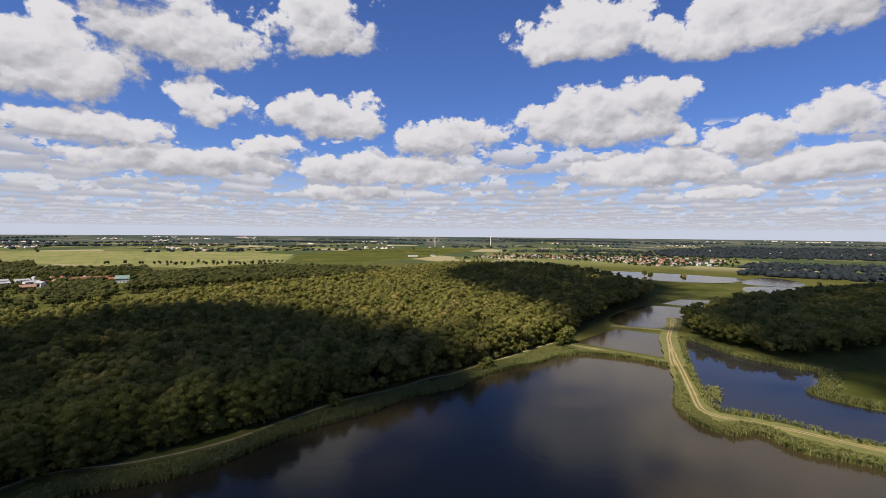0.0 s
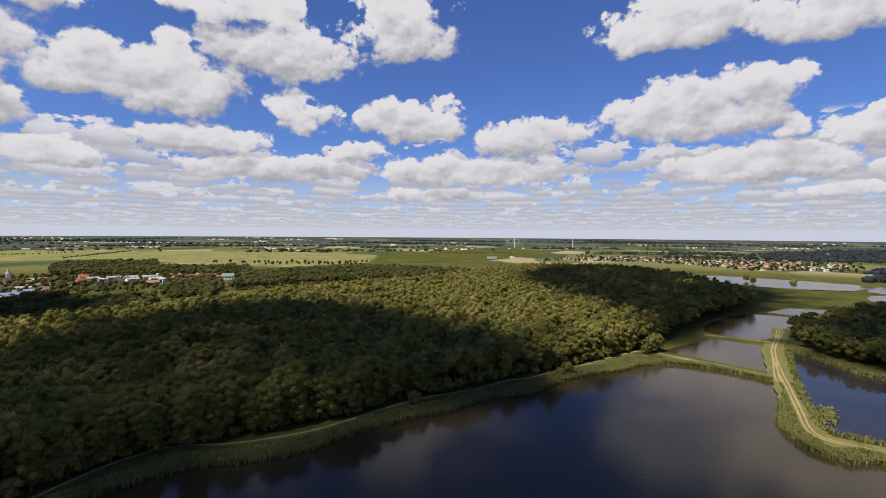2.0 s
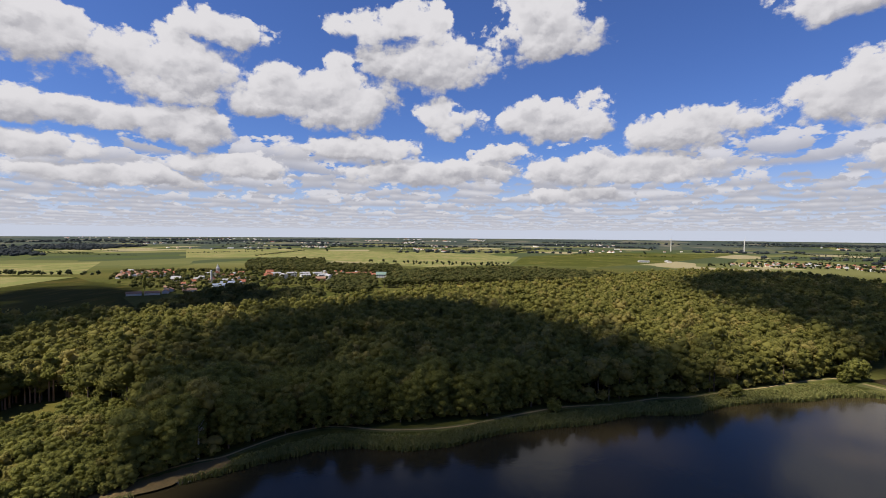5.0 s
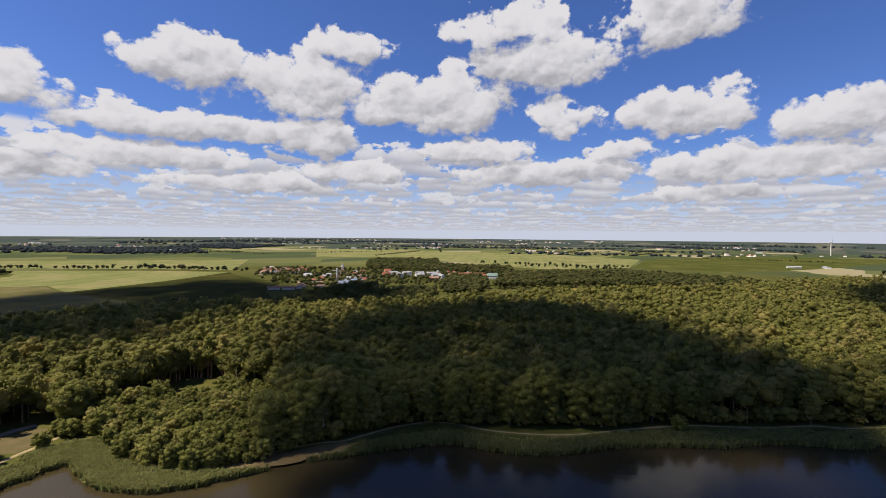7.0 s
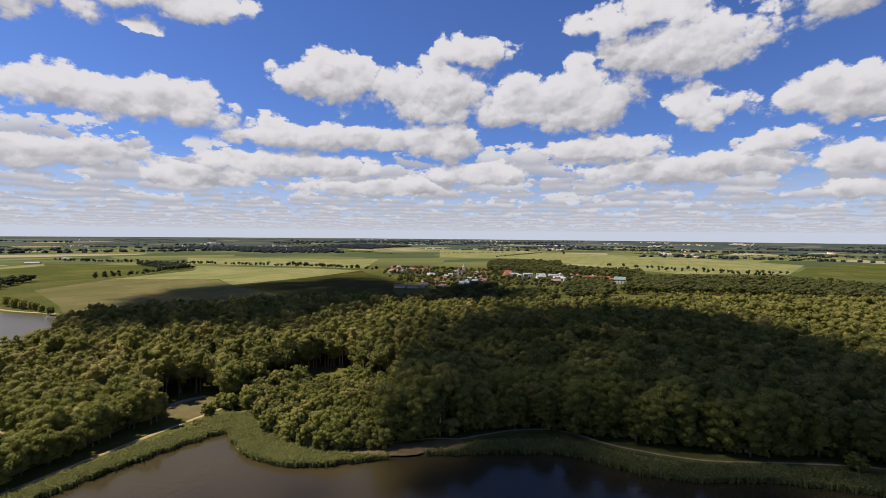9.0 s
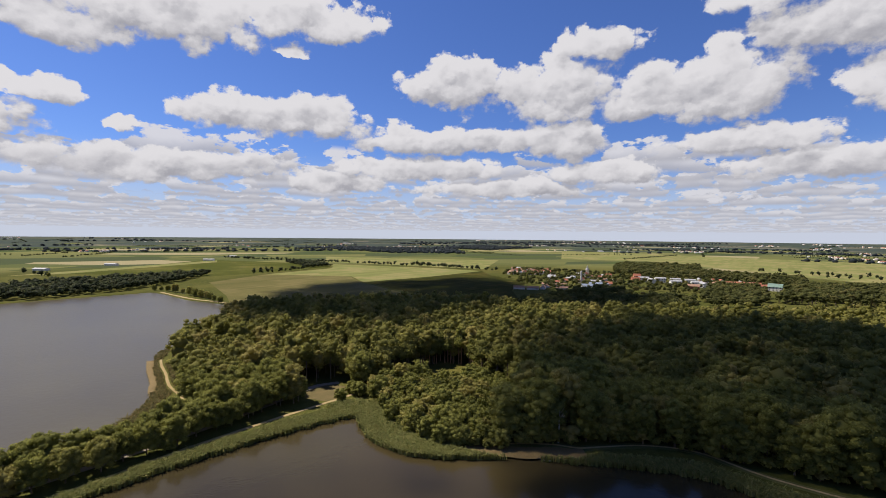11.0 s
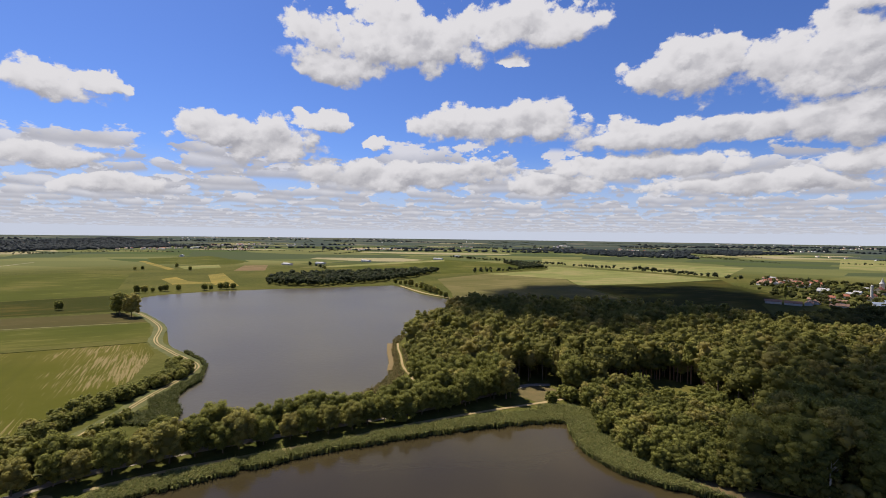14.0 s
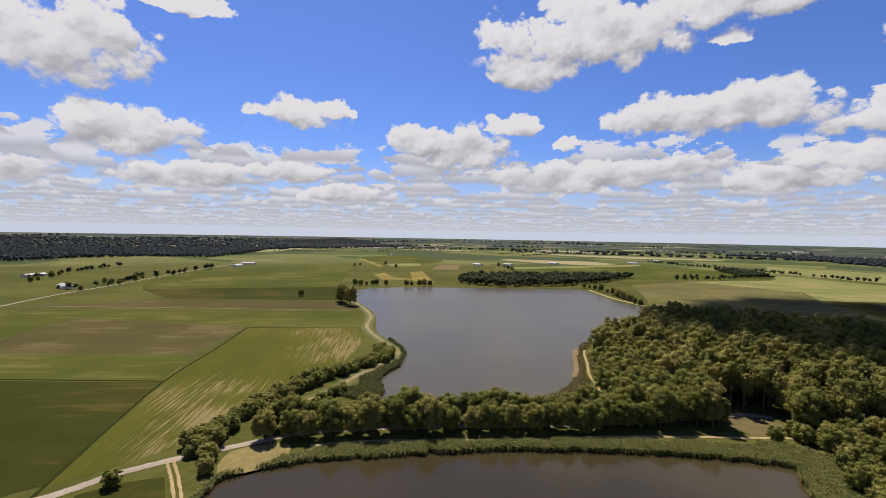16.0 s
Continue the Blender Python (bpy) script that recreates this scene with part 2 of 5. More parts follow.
VERGE_GREEN = mottled("green verge grass", ((0.056, 0.062, 0.016), (0.088, 0.086, 0.025), (0.044, 0.052, 0.014)), 0.15, 0.95, 0.08)


def cloud_material():
    """White vapour that lets a little of the sun through."""
    m, N, b = material("cloud", 1.0, spec=0.0)
    N.put(b.inputs["Base Color"], N.mix(N.noise(place(N), 0.01), (0.80, 0.80, 0.80), (0.90, 0.90, 0.90)))
    veil = N.add("ShaderNodeMixShader", 0.52, b.outputs[0], N.add("ShaderNodeBsdfTransparent").outputs[0])
    out = [n for n in m.node_tree.nodes if n.type == "OUTPUT_MATERIAL"][0]
    N.put(out.inputs[0], veil.outputs[0])
    return m


CLOUD = cloud_material()


def field_material(name, a, b_, streak, angle, width=0.35, wear=0.0, short=0.016, bare=()):
    """Crops in drilled rows, with lighter and thinner patches."""
    m, N, b = material(name, 1.0, spec=0.02)
    p = place(N)
    r = N.add("ShaderNodeVectorRotate", p)
    r.rotation_type = "Z_AXIS"
    r.inputs["Angle"].default_value = radians(angle)
    q = r.outputs[0]
    rows = N.noise(N.vec("MULTIPLY", q, (short, width, 0.0)), 1.0, 4.0, 0.65)
    bands = N.noise(N.vec("MULTIPLY", q, (0.0012, 0.045, 0.0)), 1.0, 3.0, 0.6)
    broad = N.noise(p, 0.011, 5.0, 0.6)
    fine = N.noise(p, 0.6, 4.0, 0.7)
    c = N.mix(N.ramp(broad, 0.36, 0.66), a, b_)
    c = N.mix(N.ramp(bands, 0.45, 0.62, 0.0, 0.4), c, N.mix(0.5, a, (0.035, 0.040, 0.012)))
    thin = N.math("MULTIPLY_ADD", broad, 0.6, N.math("MULTIPLY", rows, 0.6))
    for x, y, radius, amount in bare:
        reach = N.vec("LENGTH", N.vec("MULTIPLY_ADD", p, (1.0, 1.0, 0.0), (-x, -y, 0.0)))
        thin = N.math("ADD", thin, N.ramp(reach, radius, radius * 0.2, 0.0, amount))
    worn = N.ramp(thin, 0.575 - wear, 0.675 - wear, 0.0, 0.85)
    c = N.mix(worn, c, streak)
    c = N.mix(N.ramp(fine, 0.35, 0.75, 0.0, 0.25), c, (0.045, 0.050, 0.012))
    N.put(b.inputs["Base Color"], c)
    bump(N, b, fine, 0.5, 0.15)
    return m


def ground_material():
    """Meadow near by; strips of far fields, woods and pasture out to the horizon, with haze painted in."""
    m, N, b = material("ground", 1.0, spec=0.02)
    p = place(N)
    broad, fine = N.noise(p, 0.01, 5.0, 0.6), N.noise(p, 0.25, 5.0, 0.65)
    c = N.mix(N.ramp(broad, 0.38, 0.62), (0.044, 0.050, 0.012), (0.070, 0.068, 0.018))
    c = N.mix(N.ramp(fine, 0.4, 0.75, 0.0, 0.55), c, (0.100, 0.090, 0.030))
    v = N.add("ShaderNodeTexVoronoi")
    N.put(v.inputs["Vector"], N.vec("ADD", N.vec("MULTIPLY", p, (1.0, 0.55, 0.0)), N.vec("MULTIPLY", N.noise(p, 0.001, 2.0, 0.5, color=True), (300.0, 300.0, 0.0))))
    v.inputs["Scale"].default_value = 0.0062
    cell = N.add("ShaderNodeSeparateColor", v.outputs["Color"]).outputs
    patch = N.mix(N.ramp(cell[0], 0.1, 0.9, smooth=False), (0.045, 0.060, 0.020), (0.125, 0.122, 0.046))
    patch = N.mix(N.ramp(cell[1], 0.78, 0.82), patch, (0.22, 0.19, 0.110))
    patch = N.mix(N.ramp(cell[2], 0.66, 0.70), patch, (0.044, 0.056, 0.026))
    patch = N.mix(N.ramp(fine, 0.4, 0.8, 0.0, 0.25), patch, (0.06, 0.07, 0.03))
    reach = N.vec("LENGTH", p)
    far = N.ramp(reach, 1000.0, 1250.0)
    # woods close together far out, in a blue-grey with distance haze mixed in
    wood_haze = N.noise(N.vec("MULTIPLY", p, (1.0, 1.0, 0.0)), 0.0022, 4.0, 0.6)
    patch = N.mix(N.ramp(N.math("MULTIPLY_ADD", wood_haze, 5200.0, reach), 5200.0, 5700.0, 0.0, 0.70), patch, (0.034, 0.044, 0.048))
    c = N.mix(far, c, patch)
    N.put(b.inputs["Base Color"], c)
    bump(N, b, fine, 0.6, 0.25)
    return m


def water_material(name, rough, ripple, shallow, deep):
    m, N, b = material(name, rough, spec=0.30)
    p = place(N)
    murk = N.noise(p, 0.012, 3.0)
    N.put(b.inputs["Base Color"], N.mix(N.ramp(murk, 0.35, 0.65), deep, shallow))
    b.inputs["IOR"].default_value = 1.33
    swell = N.math("MULTIPLY_ADD", N.noise(p, 1.6, 3.0), 0.4, N.noise(p, 0.35, 2.0))
    bump(N, b, swell, ripple, 0.12)
    return m


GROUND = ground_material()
WATER = water_material("pond water", 0.13, 0.2, (0.038, 0.029, 0.013), (0.028, 0.022, 0.011))
WATER_WIND = water_material("wind-ruffled pond water", 0.28, 0.4, (0.066, 0.057, 0.034), (0.056, 0.048, 0.030))
WATER_CALM = water_material("calm pond water", 0.03, 0.06, (0.024, 0.022, 0.020), (0.016, 0.016, 0.015))


# ---- tools for shapes ----
def mesh_from(name, verts, faces, mats, slots=None, tint=None):
    """A mesh from arrays of corners and of faces that all have one number of corners."""
    me = bpy.data.meshes.new(name)
    verts, faces = np.asarray(verts, np.float32), np.asarray(faces, np.int32)
    k = faces.shape[1]
    me.vertices.add(len(verts))
    me.vertices.foreach_set("co", verts.ravel())
    me.loops.add(faces.size)
    me.loops.foreach_set("vertex_index", faces.ravel())
    me.polygons.add(len(faces))
    me.polygons.foreach_set("loop_start", np.arange(0, faces.size, k, dtype=np.int32))
    me.polygons.foreach_set("loop_total", np.full(len(faces), k, np.int32))
    for m in mats if isinstance(mats, (list, tuple)) else [mats]:
        me.materials.append(m)
    if slots is not None:
        me.polygons.foreach_set("material_index", np.asarray(slots, np.int32))
    if tint is not None:
        me.attributes.new("tint", "FLOAT", "POINT").data.foreach_set("value", np.asarray(tint, np.float32))
    me.update(calc_edges=True)
    return me


def part(name, shape, mat, parent=None, label=""):
    """Links a bmesh or mesh as one object, under a thing or a part."""
    if isinstance(shape, bmesh.types.BMesh):
        me = bpy.data.meshes.new(name)
        shape.to_mesh(me)
        shape.free()
        me.materials.append(mat)
        shape = me
    ob = new(name, shape)
    ob.parent = parent
    return tagged(ob, label) if label else ob


def curve_through(points, steps=4, closed=False):
    """A smooth line through points of the plan."""
    P = np.array(points, float)
    n = len(P)
    out = []
    for i in range(n if closed else n - 1):
        a, b, c, d = (P[j % n] if closed else P[min(max(j, 0), n - 1)] for j in (i - 1, i, i + 1, i + 2))
        for s in range(steps):
            u = s / steps
            out.append(0.5 * (2 * b + (c - a) * u + (2 * a - 5 * b + 4 * c - d) * u * u + (3 * b - a - 3 * c + d) * u ** 3))
    if not closed:
        out.append(P[-1])
    return np.array(out)


def inside(poly, q):
    """How far the points q lie outside the outline poly: negative within it."""
    q = np.asarray(q, float)
    d2, odd = np.full(len(q), 1e18), np.zeros(len(q), bool)
    for a, b in zip(poly, np.roll(poly, -1, 0)):
        e, w = b - a, q - a
        u = np.clip((w @ e) / max(e @ e, 1e-9), 0, 1)
        d2 = np.minimum(d2, ((w - u[:, None] * e) ** 2).sum(1))
        cross = (a[1] > q[:, 1]) != (b[1] > q[:, 1])
        if abs(e[1]) > 1e-9:
            odd ^= cross & (q[:, 0] < a[0] + (q[:, 1] - a[1]) / e[1] * e[0])
    return np.sqrt(d2) * np.where(odd, -1, 1)


def along(line, q):
    """Distance of the points q from a line."""
    q, d2 = np.asarray(q, float), np.full(len(q), 1e18)
    for a, b in zip(line[:-1], line[1:]):
        e, w = b - a, q - a
        u = np.clip((w @ e) / max(e @ e, 1e-9), 0, 1)
        d2 = np.minimum(d2, ((w - u[:, None] * e) ** 2).sum(1))
    return np.sqrt(d2)


def scatter(poly, spacing, seed):
    """Uneven points over an outline, about so far apart."""
    rng = np.random.default_rng(seed)
    lo, hi = poly.min(0), poly.max(0)
    x, y = np.meshgrid(np.arange(lo[0], hi[0], spacing), np.arange(lo[1], hi[1], spacing * 0.87))
    x = x + (np.arange(x.shape[0]) % 2)[:, None] * spacing / 2
    q = np.stack([x.ravel(), y.ravel()], 1) + rng.uniform(-0.36, 0.36, (x.size, 2)) * spacing
    return q[inside(poly, q) < -spacing * 0.2]


def ribbon(name, line, width, z, mat, crown=0.12, seed=0, wobble=0.25):
    """A track or road along a line: a strip with a slight crown and uneven edges."""
    rng = np.random.default_rng(seed)
    P = np.asarray(line, float)
    t = np.gradient(P, axis=0)
    t /= np.linalg.norm(t, axis=1)[:, None] + 1e-9
    side = np.stack([-t[:, 1], t[:, 0]], 1)
    offs, hs = (-0.5, -0.28, 0.0, 0.28, 0.5), (0, crown * 0.8, crown, crown * 0.8, 0)
    V = []
    for o, h in zip(offs, hs):
        w = width * (1 + wobble * rng.uniform(-0.5, 0.5, len(P)))
        V.append(np.column_stack([P + side * (o * w)[:, None], np.full(len(P), z + h)]))
    V = np.concatenate(V)
    n = len(P)
    F = [(k * n + i, (k + 1) * n + i, (k + 1) * n + i + 1, k * n + i + 1) for k in range(4) for i in range(n - 1)]
    F = [f[::-1] for f in F]
    return mesh_from(name, V, F, mat)


def flat_poly(name, poly, z, mat):
    bm = bmesh.new()
    f = bm.faces.new([bm.verts.new((x, y, z)) for x, y in poly])
    if f.normal.z < 0:
        f.normal_flip()
    bmesh.ops.triangulate(bm, faces=[f])
    for f in bm.faces:
        f.normal_update()
        if f.normal.z < 0:
            f.normal_flip()
    me = bpy.data.meshes.new(name)
    bm.to_mesh(me)
    bm.free()
    me.materials.append(mat)
    return me


# ---- ground, ponds, tracks, fields ----
POND_MAIN = curve_through([(-90, 125), (-77, 130), (-66, 141), (-55, 157), (-47, 164), (-39, 172), (-29, 179), (-19, 192), (-8, 202), (5, 209), (19, 227), (35, 241), (51, 251), (66, 265), (83, 272), (104, 264), (123, 246), (118, 229), (104, 205), (97, 188), (96, 171), (103, 162), (113, 163), (118, 149), (136, 137), (165, 105), (170, 40), (120, -60), (20, -108), (-50, -98), (-76, -108), (-86, -110), (-104, -97), (-121, -76), (-140, -52), (-158, -21), (-170, 5), (-178, 31), (-168, 32), (-154, 34), (-143, 41), (-137, 49), (-132, 62), (-129, 71), (-127, 79), (-121, 86), (-115, 97), (-110, 106), (-101, 119)], 3, True)
POND_WEST = curve_through([(-147, -112), (-168, -80), (-198, -52), (-236, -48), (-262, -54), (-310, -62), (-343, -42), (-359, -46), (-410, -50), (-424, -40), (-503, -48), (-550, -88), (-624, -132), (-621, -160), (-525, -320), (-455, -370), (-379, -314), (-339, -272), (-311, -234), (-266, -197), (-249, -174), (-230, -150), (-214, -140), (-202, -134), (-190, -132), (-176, -127), (-161, -114)], 3, True)
POND_EAST = curve_through([(165, 312), (140, 262), (117, 205), (113, 186), (130, 175), (150, 152), (220, 120), (230, 170), (180, 186), (166, 207), (180, 218), (194, 238), (187, 246), (172, 272)], 3, True)
POND_B = np.array([(87, 303), (132, 347), (155, 329), (130, 266)], float)
POND_C = curve_through([(138, 367), (149, 404), (192, 453), (219, 463), (231, 438), (172, 353)], 3, True)
POND_D = np.array([(228, 479), (264, 512), (293, 505), (256, 451)], float)
POND_F = curve_through([(299, 884), (347, 902), (489, 785), (433, 699), (327, 733)], 3, True)
POND_G = curve_through([(443, 684), (545, 790), (553, 725), (501, 651)], 3, True)
POND_H = curve_through([(417, 638), (483, 643), (471, 580), (382, 563)], 3, True)
PONDS = [POND_MAIN, POND_WEST, POND_EAST, POND_B, POND_C, POND_D, POND_F, POND_G, POND_H]


def ground_height(q):
    r = np.hypot(q[:, 0], q[:, 1])
    u = np.clip((r - 2600) / 2200, 0, 1)
    z = 36.0 * u * u * (3 - 2 * u)
    for poly in PONDS:
        near = (q[:, 0] > poly[:, 0].min() - 8) & (q[:, 0] < poly[:, 0].max() + 8) & (q[:, 1] > poly[:, 1].min() - 8) & (q[:, 1] < poly[:, 1].max() + 8)
        if near.any():
            d = inside(poly, q[near])
            z[near] += np.interp(d, [-4, -1, 1.5, 3], [-2.2, -0.9, -0.35, 0.0])
    return z


def axis(lo, hi, step):
    mid = np.arange(lo, hi, step)
    out, s = [hi], step
    while out[-1] < 4850:
        s = min(s * 1.18, 160)
        out.append(out[-1] + s)
    inn, s = [lo], step
    while inn[-1] > -4850:
        s = min(s * 1.18, 160)
        inn.append(inn[-1] - s)
    return np.concatenate([inn[:0:-1], mid, out])


def build_ground():
    xs, ys = axis(-640, 330, 3.5), axis(-400, 560, 3.5)
    X, Y = np.meshgrid(xs, ys)
    q = np.stack([X.ravel(), Y.ravel()], 1)
    # round off the far corners
    r = np.hypot(q[:, 0], q[:, 1])
    s = np.minimum(1, 4880 / np.maximum(r, 1))
    q *= s[:, None]
    z = ground_height(q)
    nx, ny = len(xs), len(ys)
    i = np.arange(nx * ny).reshape(ny, nx)
    F = np.stack([i[:-1, :-1], i[:-1, 1:], i[1:, 1:], i[1:, :-1]], -1).reshape(-1, 4)
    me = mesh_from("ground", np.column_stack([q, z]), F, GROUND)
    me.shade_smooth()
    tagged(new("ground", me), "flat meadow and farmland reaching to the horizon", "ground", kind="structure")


build_ground()
for poly in PONDS:
    c = poly.mean(0)
    d = poly - c
    grown = c + d * (1 + 2.0 / np.linalg.norm(d, axis=1))[:, None]
    tagged(new("water", flat_poly("water", grown, -0.55, WATER_CALM if poly is POND_EAST else WATER_WIND if poly is POND_WEST else WATER)), "still brown fish pond water reflecting the sky", "water", kind="structure")


# ---- trees ----
def leaf_cards(rng, lumps, count, size, flat=0.75):
    """Clumps of leaves over the lumps of a crown: folded four-cornered cards that face outwards."""
    lumps = np.array(lumps, float)
    w = lumps[:, 3] ** 2
    k = rng.choice(len(lumps), count, p=w / w.sum())
    d = rng.normal(size=(count, 3))
    d[:, 2] = d[:, 2] * 0.9 + 0.25
    d /= np.linalg.norm(d, axis=1)[:, None]
    r = lumps[k, 3] * rng.uniform(0.86, 1.22, count)
    c = lumps[k, :3] + d * r[:, None] * np.array([1, 1, flat])
    n = d + rng.normal(scale=0.42, size=(count, 3))
    n /= np.linalg.norm(n, axis=1)[:, None]
    a = np.cross(n, rng.normal(size=(count, 3)))
    a /= np.linalg.norm(a, axis=1)[:, None]
    b = np.cross(n, a)
    s = size * rng.uniform(0.6, 1.3, (count, 1))
    u = rng.uniform(0.6, 1.0, (count, 1))
    V = np.stack([c + a * s, c + b * s * u + n * s * 0.22, c - a * s * 0.9, c - b * s * u + n * s * 0.12], 1)
    q = np.arange(count * 4).reshape(-1, 4)
    return V.reshape(-1, 3), np.concatenate([q[:, [0, 1, 2]], q[:, [0, 2, 3]]])


def ball(sub):
    bm = bmesh.new()
    bmesh.ops.create_icosphere(bm, subdivisions=sub, radius=1)
    V, F = np.array([v.co[:] for v in bm.verts]), np.array([[v.index for v in f.verts] for f in bm.faces])
    bm.free()
    return V, F


BALLS = {1: ball(1), 2: ball(2)}


def lump_cores(rng, lumps, sub, share=0.90, flat=0.75):
    """The dense inside of a crown: uneven lumps that the leaves cover."""
    B, BF = BALLS[sub]
    VV, FF, n = [], [], 0
    for x, y, z, r in lumps:
        VV.append(B * (r * share * rng.uniform(0.82, 1.12, (len(B), 1))) * np.array([1, 1, flat]) + np.array([x, y, z]))
        FF.append(BF + n)
        n += len(B)
    return np.concatenate(VV), np.concatenate(FF)


def crown_mesh(rng, lumps, cards, size, sub, inner=0):
    """Leaves over the outer lumps of a crown; the first ones, its inside, stay bare."""
    V, F = leaf_cards(rng, lumps[inner:], cards, size)
    C, CF = lump_cores(rng, lumps, sub)
    return np.concatenate([V, C]), np.concatenate([F, CF + len(V)])


def crown_lumps(rng, height, radius, base, n=28):
    """Centres and radii of the lumps of a broad crown: three inside, one over the other, and many small ones round them."""
    mid, tall = (base + height) / 2, (height - base) / 2
    out = [(0, 0, mid + tall * t, radius * k) for t, k in ((-0.38, 0.80), (0.05, 0.84), (0.42, 0.70))]
    for i in range(n):
        a = i * 2.4 + rng.uniform(-0.5, 0.5)
        t = -0.74 + 1.66 * (i + 0.5) / n
        s = radius * rng.uniform(0.22, 0.36)
        rr = max(0.0, radius * (max(0.0, 1 - abs(t * 0.96) ** 2.6)) ** 0.5 - s * rng.uniform(0.45, 0.9))
        out.append((math.cos(a) * rr, math.sin(a) * rr, min(mid + tall * t, height - s * 0.6), s))
    return out


def coarse_lumps(rng, height, radius, base, n=8):
    """The same for trees that stand far off: a few large lumps."""
    mid, tall = (base + height) / 2, (height - base) / 2
    out = [(0, 0, mid, radius * 0.8)]
    for i in range(n):
        a = i * 2.4 + rng.uniform(-0.5, 0.5)
        t = -0.72 + 1.6 * (i + 0.5) / n
        s = radius * rng.uniform(0.38, 0.56)
        rr = max(0.0, radius * math.sqrt(max(0.0, 1 - (t * 0.92) ** 2)) - s * rng.uniform(0.55, 0.95))
        out.append((math.cos(a) * rr, math.sin(a) * rr, min(mid + tall * t, height - s * 0.6), s))
    return out


def pine_lumps(rng, height, radius):
    return [(rng.uniform(-1, 1) * radius * 0.4, rng.uniform(-1, 1) * radius * 0.4, height * (0.60 + 0.07 * i), radius * (0.75 - 0.09 * i)) for i in range(6)]


def limb_tube(rings):
    """A tapered round limb through centres and radii."""
    V, F, n = [], [], 6
    for x, y, z, r in rings:
        V += [(x + r * math.cos(k * math.tau / n), y + r * math.sin(k * math.tau / n), z) for k in range(n)]
    for i in range(len(rings) - 1):
        F += [(i * n + k, i * n + (k + 1) % n, (i + 1) * n + (k + 1) % n, (i + 1) * n + k) for k in range(n)]
    return V, F


def trunk_mesh(rng, height, lumps, radius, mat=None, limbs=5):
    V, F = limb_tube([(0, 0, -0.4, radius * 1.35), (0, 0, height * 0.15, radius), (rng.uniform(-0.3, 0.3), rng.uniform(-0.3, 0.3), height * 0.5, radius * 0.7), (0, 0, height * 0.85, radius * 0.2)])
    for x, y, z, r in lumps[3:3 + limbs]:
        z0 = min(z * 0.6, height * 0.45)
        v, f = limb_tube([(0, 0, z0, radius * 0.5), (x * 0.5, y * 0.5, (z0 + z) / 2, radius * 0.32), (x, y, z, radius * 0.1)])
        F += [tuple(i + len(V) for i in q) for q in f]
        V += v
    return mesh_from("trunk", V, F, mat or BARK)


def smoothed(me):
    me.shade_smooth()
    return me


def tree_kinds(count, seed, cards, size, heights, wide, base_share, mat, pine=False):
    """Meshes of a few trees of one sort: trunk, crown."""
    made = []
    for i in range(count):
        rng = np.random.default_rng(seed + i)
        h = rng.uniform(*heights)
        rad = h * rng.uniform(*wide)
        lumps = pine_lumps(rng, h, rad) if pine else crown_lumps(rng, h, rad, h * base_share)
        V, F = crown_mesh(rng, lumps, cards, size, 2 if pine else 1, 0 if pine else 3)
        made.append((trunk_mesh(rng, h, lumps, h * 0.018), smoothed(mesh_from("crown", V, F, mat)), h))
    return made


def plant(kinds, name, spots, label, category, group, seed, scales=(0.85, 1.15), sink=0.0):
    rng = np.random.default_rng(seed)
    for x, y in spots:
        trunk, crown, h = kinds[rng.integers(len(kinds))]
        s = rng.uniform(*scales)
        m = pose(x, y, -sink, 0, 0, rng.uniform(0, 360)) @ Matrix.Diagonal((s, s, s * rng.uniform(0.92, 1.08), 1))
        root = new(name)
        root.empty_display_size = 0.5
        root.matrix_world = m
        part("trunk", trunk, None, root)
        part("crown", crown, None, root)
        tagged(root, label, category, group)


def wood(name, spots, seed, cards, size, heights, wide, label, mat=LEAF, pine=0.0, kinds=7, trunks=True, lump_count=9):
    """Many trees of a wood as one sheet of leaves and stems."""
    rng = np.random.default_rng(seed)
    sorts = []
    for i in range(kinds):
        h = rng.uniform(*heights)
        rad = h * rng.uniform(*wide)
        is_pine = i < kinds * pine
        full = lump_count > 9 and not is_pine
        lumps = pine_lumps(rng, h, rad) if is_pine else crown_lumps(rng, h, rad, h * 0.18, lump_count) if full else coarse_lumps(rng, h, rad, h * 0.18)[:lump_count]
        V, F = crown_mesh(rng, lumps, cards, size, 1, 3 if full else 0)
        slot = np.zeros(len(F), np.int32)
        if trunks:
            T, TF = limb_tube([(0, 0, -0.3, h * 0.018), (0, 0, h * 0.6, h * 0.011)])
            TF = np.array([t for f in TF for t in ((f[0], f[1], f[2]), (f[0], f[2], f[3]))]) + len(V)
            V, F = np.concatenate([V, np.array(T)]), np.concatenate([F, TF])
            slot = np.concatenate([slot, np.ones(len(TF), np.int32)])
        sorts.append((V, F, slot))
    VV, FF, SS, TT, n = [], [], [], [], 0
    for x, y in spots:
        V, F, slot = sorts[rng.integers(kinds)]
        a, s = rng.uniform(0, math.tau), rng.uniform(0.80, 1.14)
        c, sn = math.cos(a) * s, math.sin(a) * s
        VV.append(np.column_stack([V[:, 0] * c - V[:, 1] * sn + x, V[:, 0] * sn + V[:, 1] * c + y, V[:, 2] * s * rng.uniform(0.93, 1.07) + base_of(x, y)]))
        FF.append(F + n)
        n += len(V)
        SS.append(slot)
        TT.append(np.full(len(V), rng.uniform()))
    me = mesh_from(name, np.concatenate(VV), np.concatenate(FF), [mat, BARK], np.concatenate(SS), np.concatenate(TT))
    smoothed(me)
    return tagged(new(name, me), label, "woodland", kind="stuff")


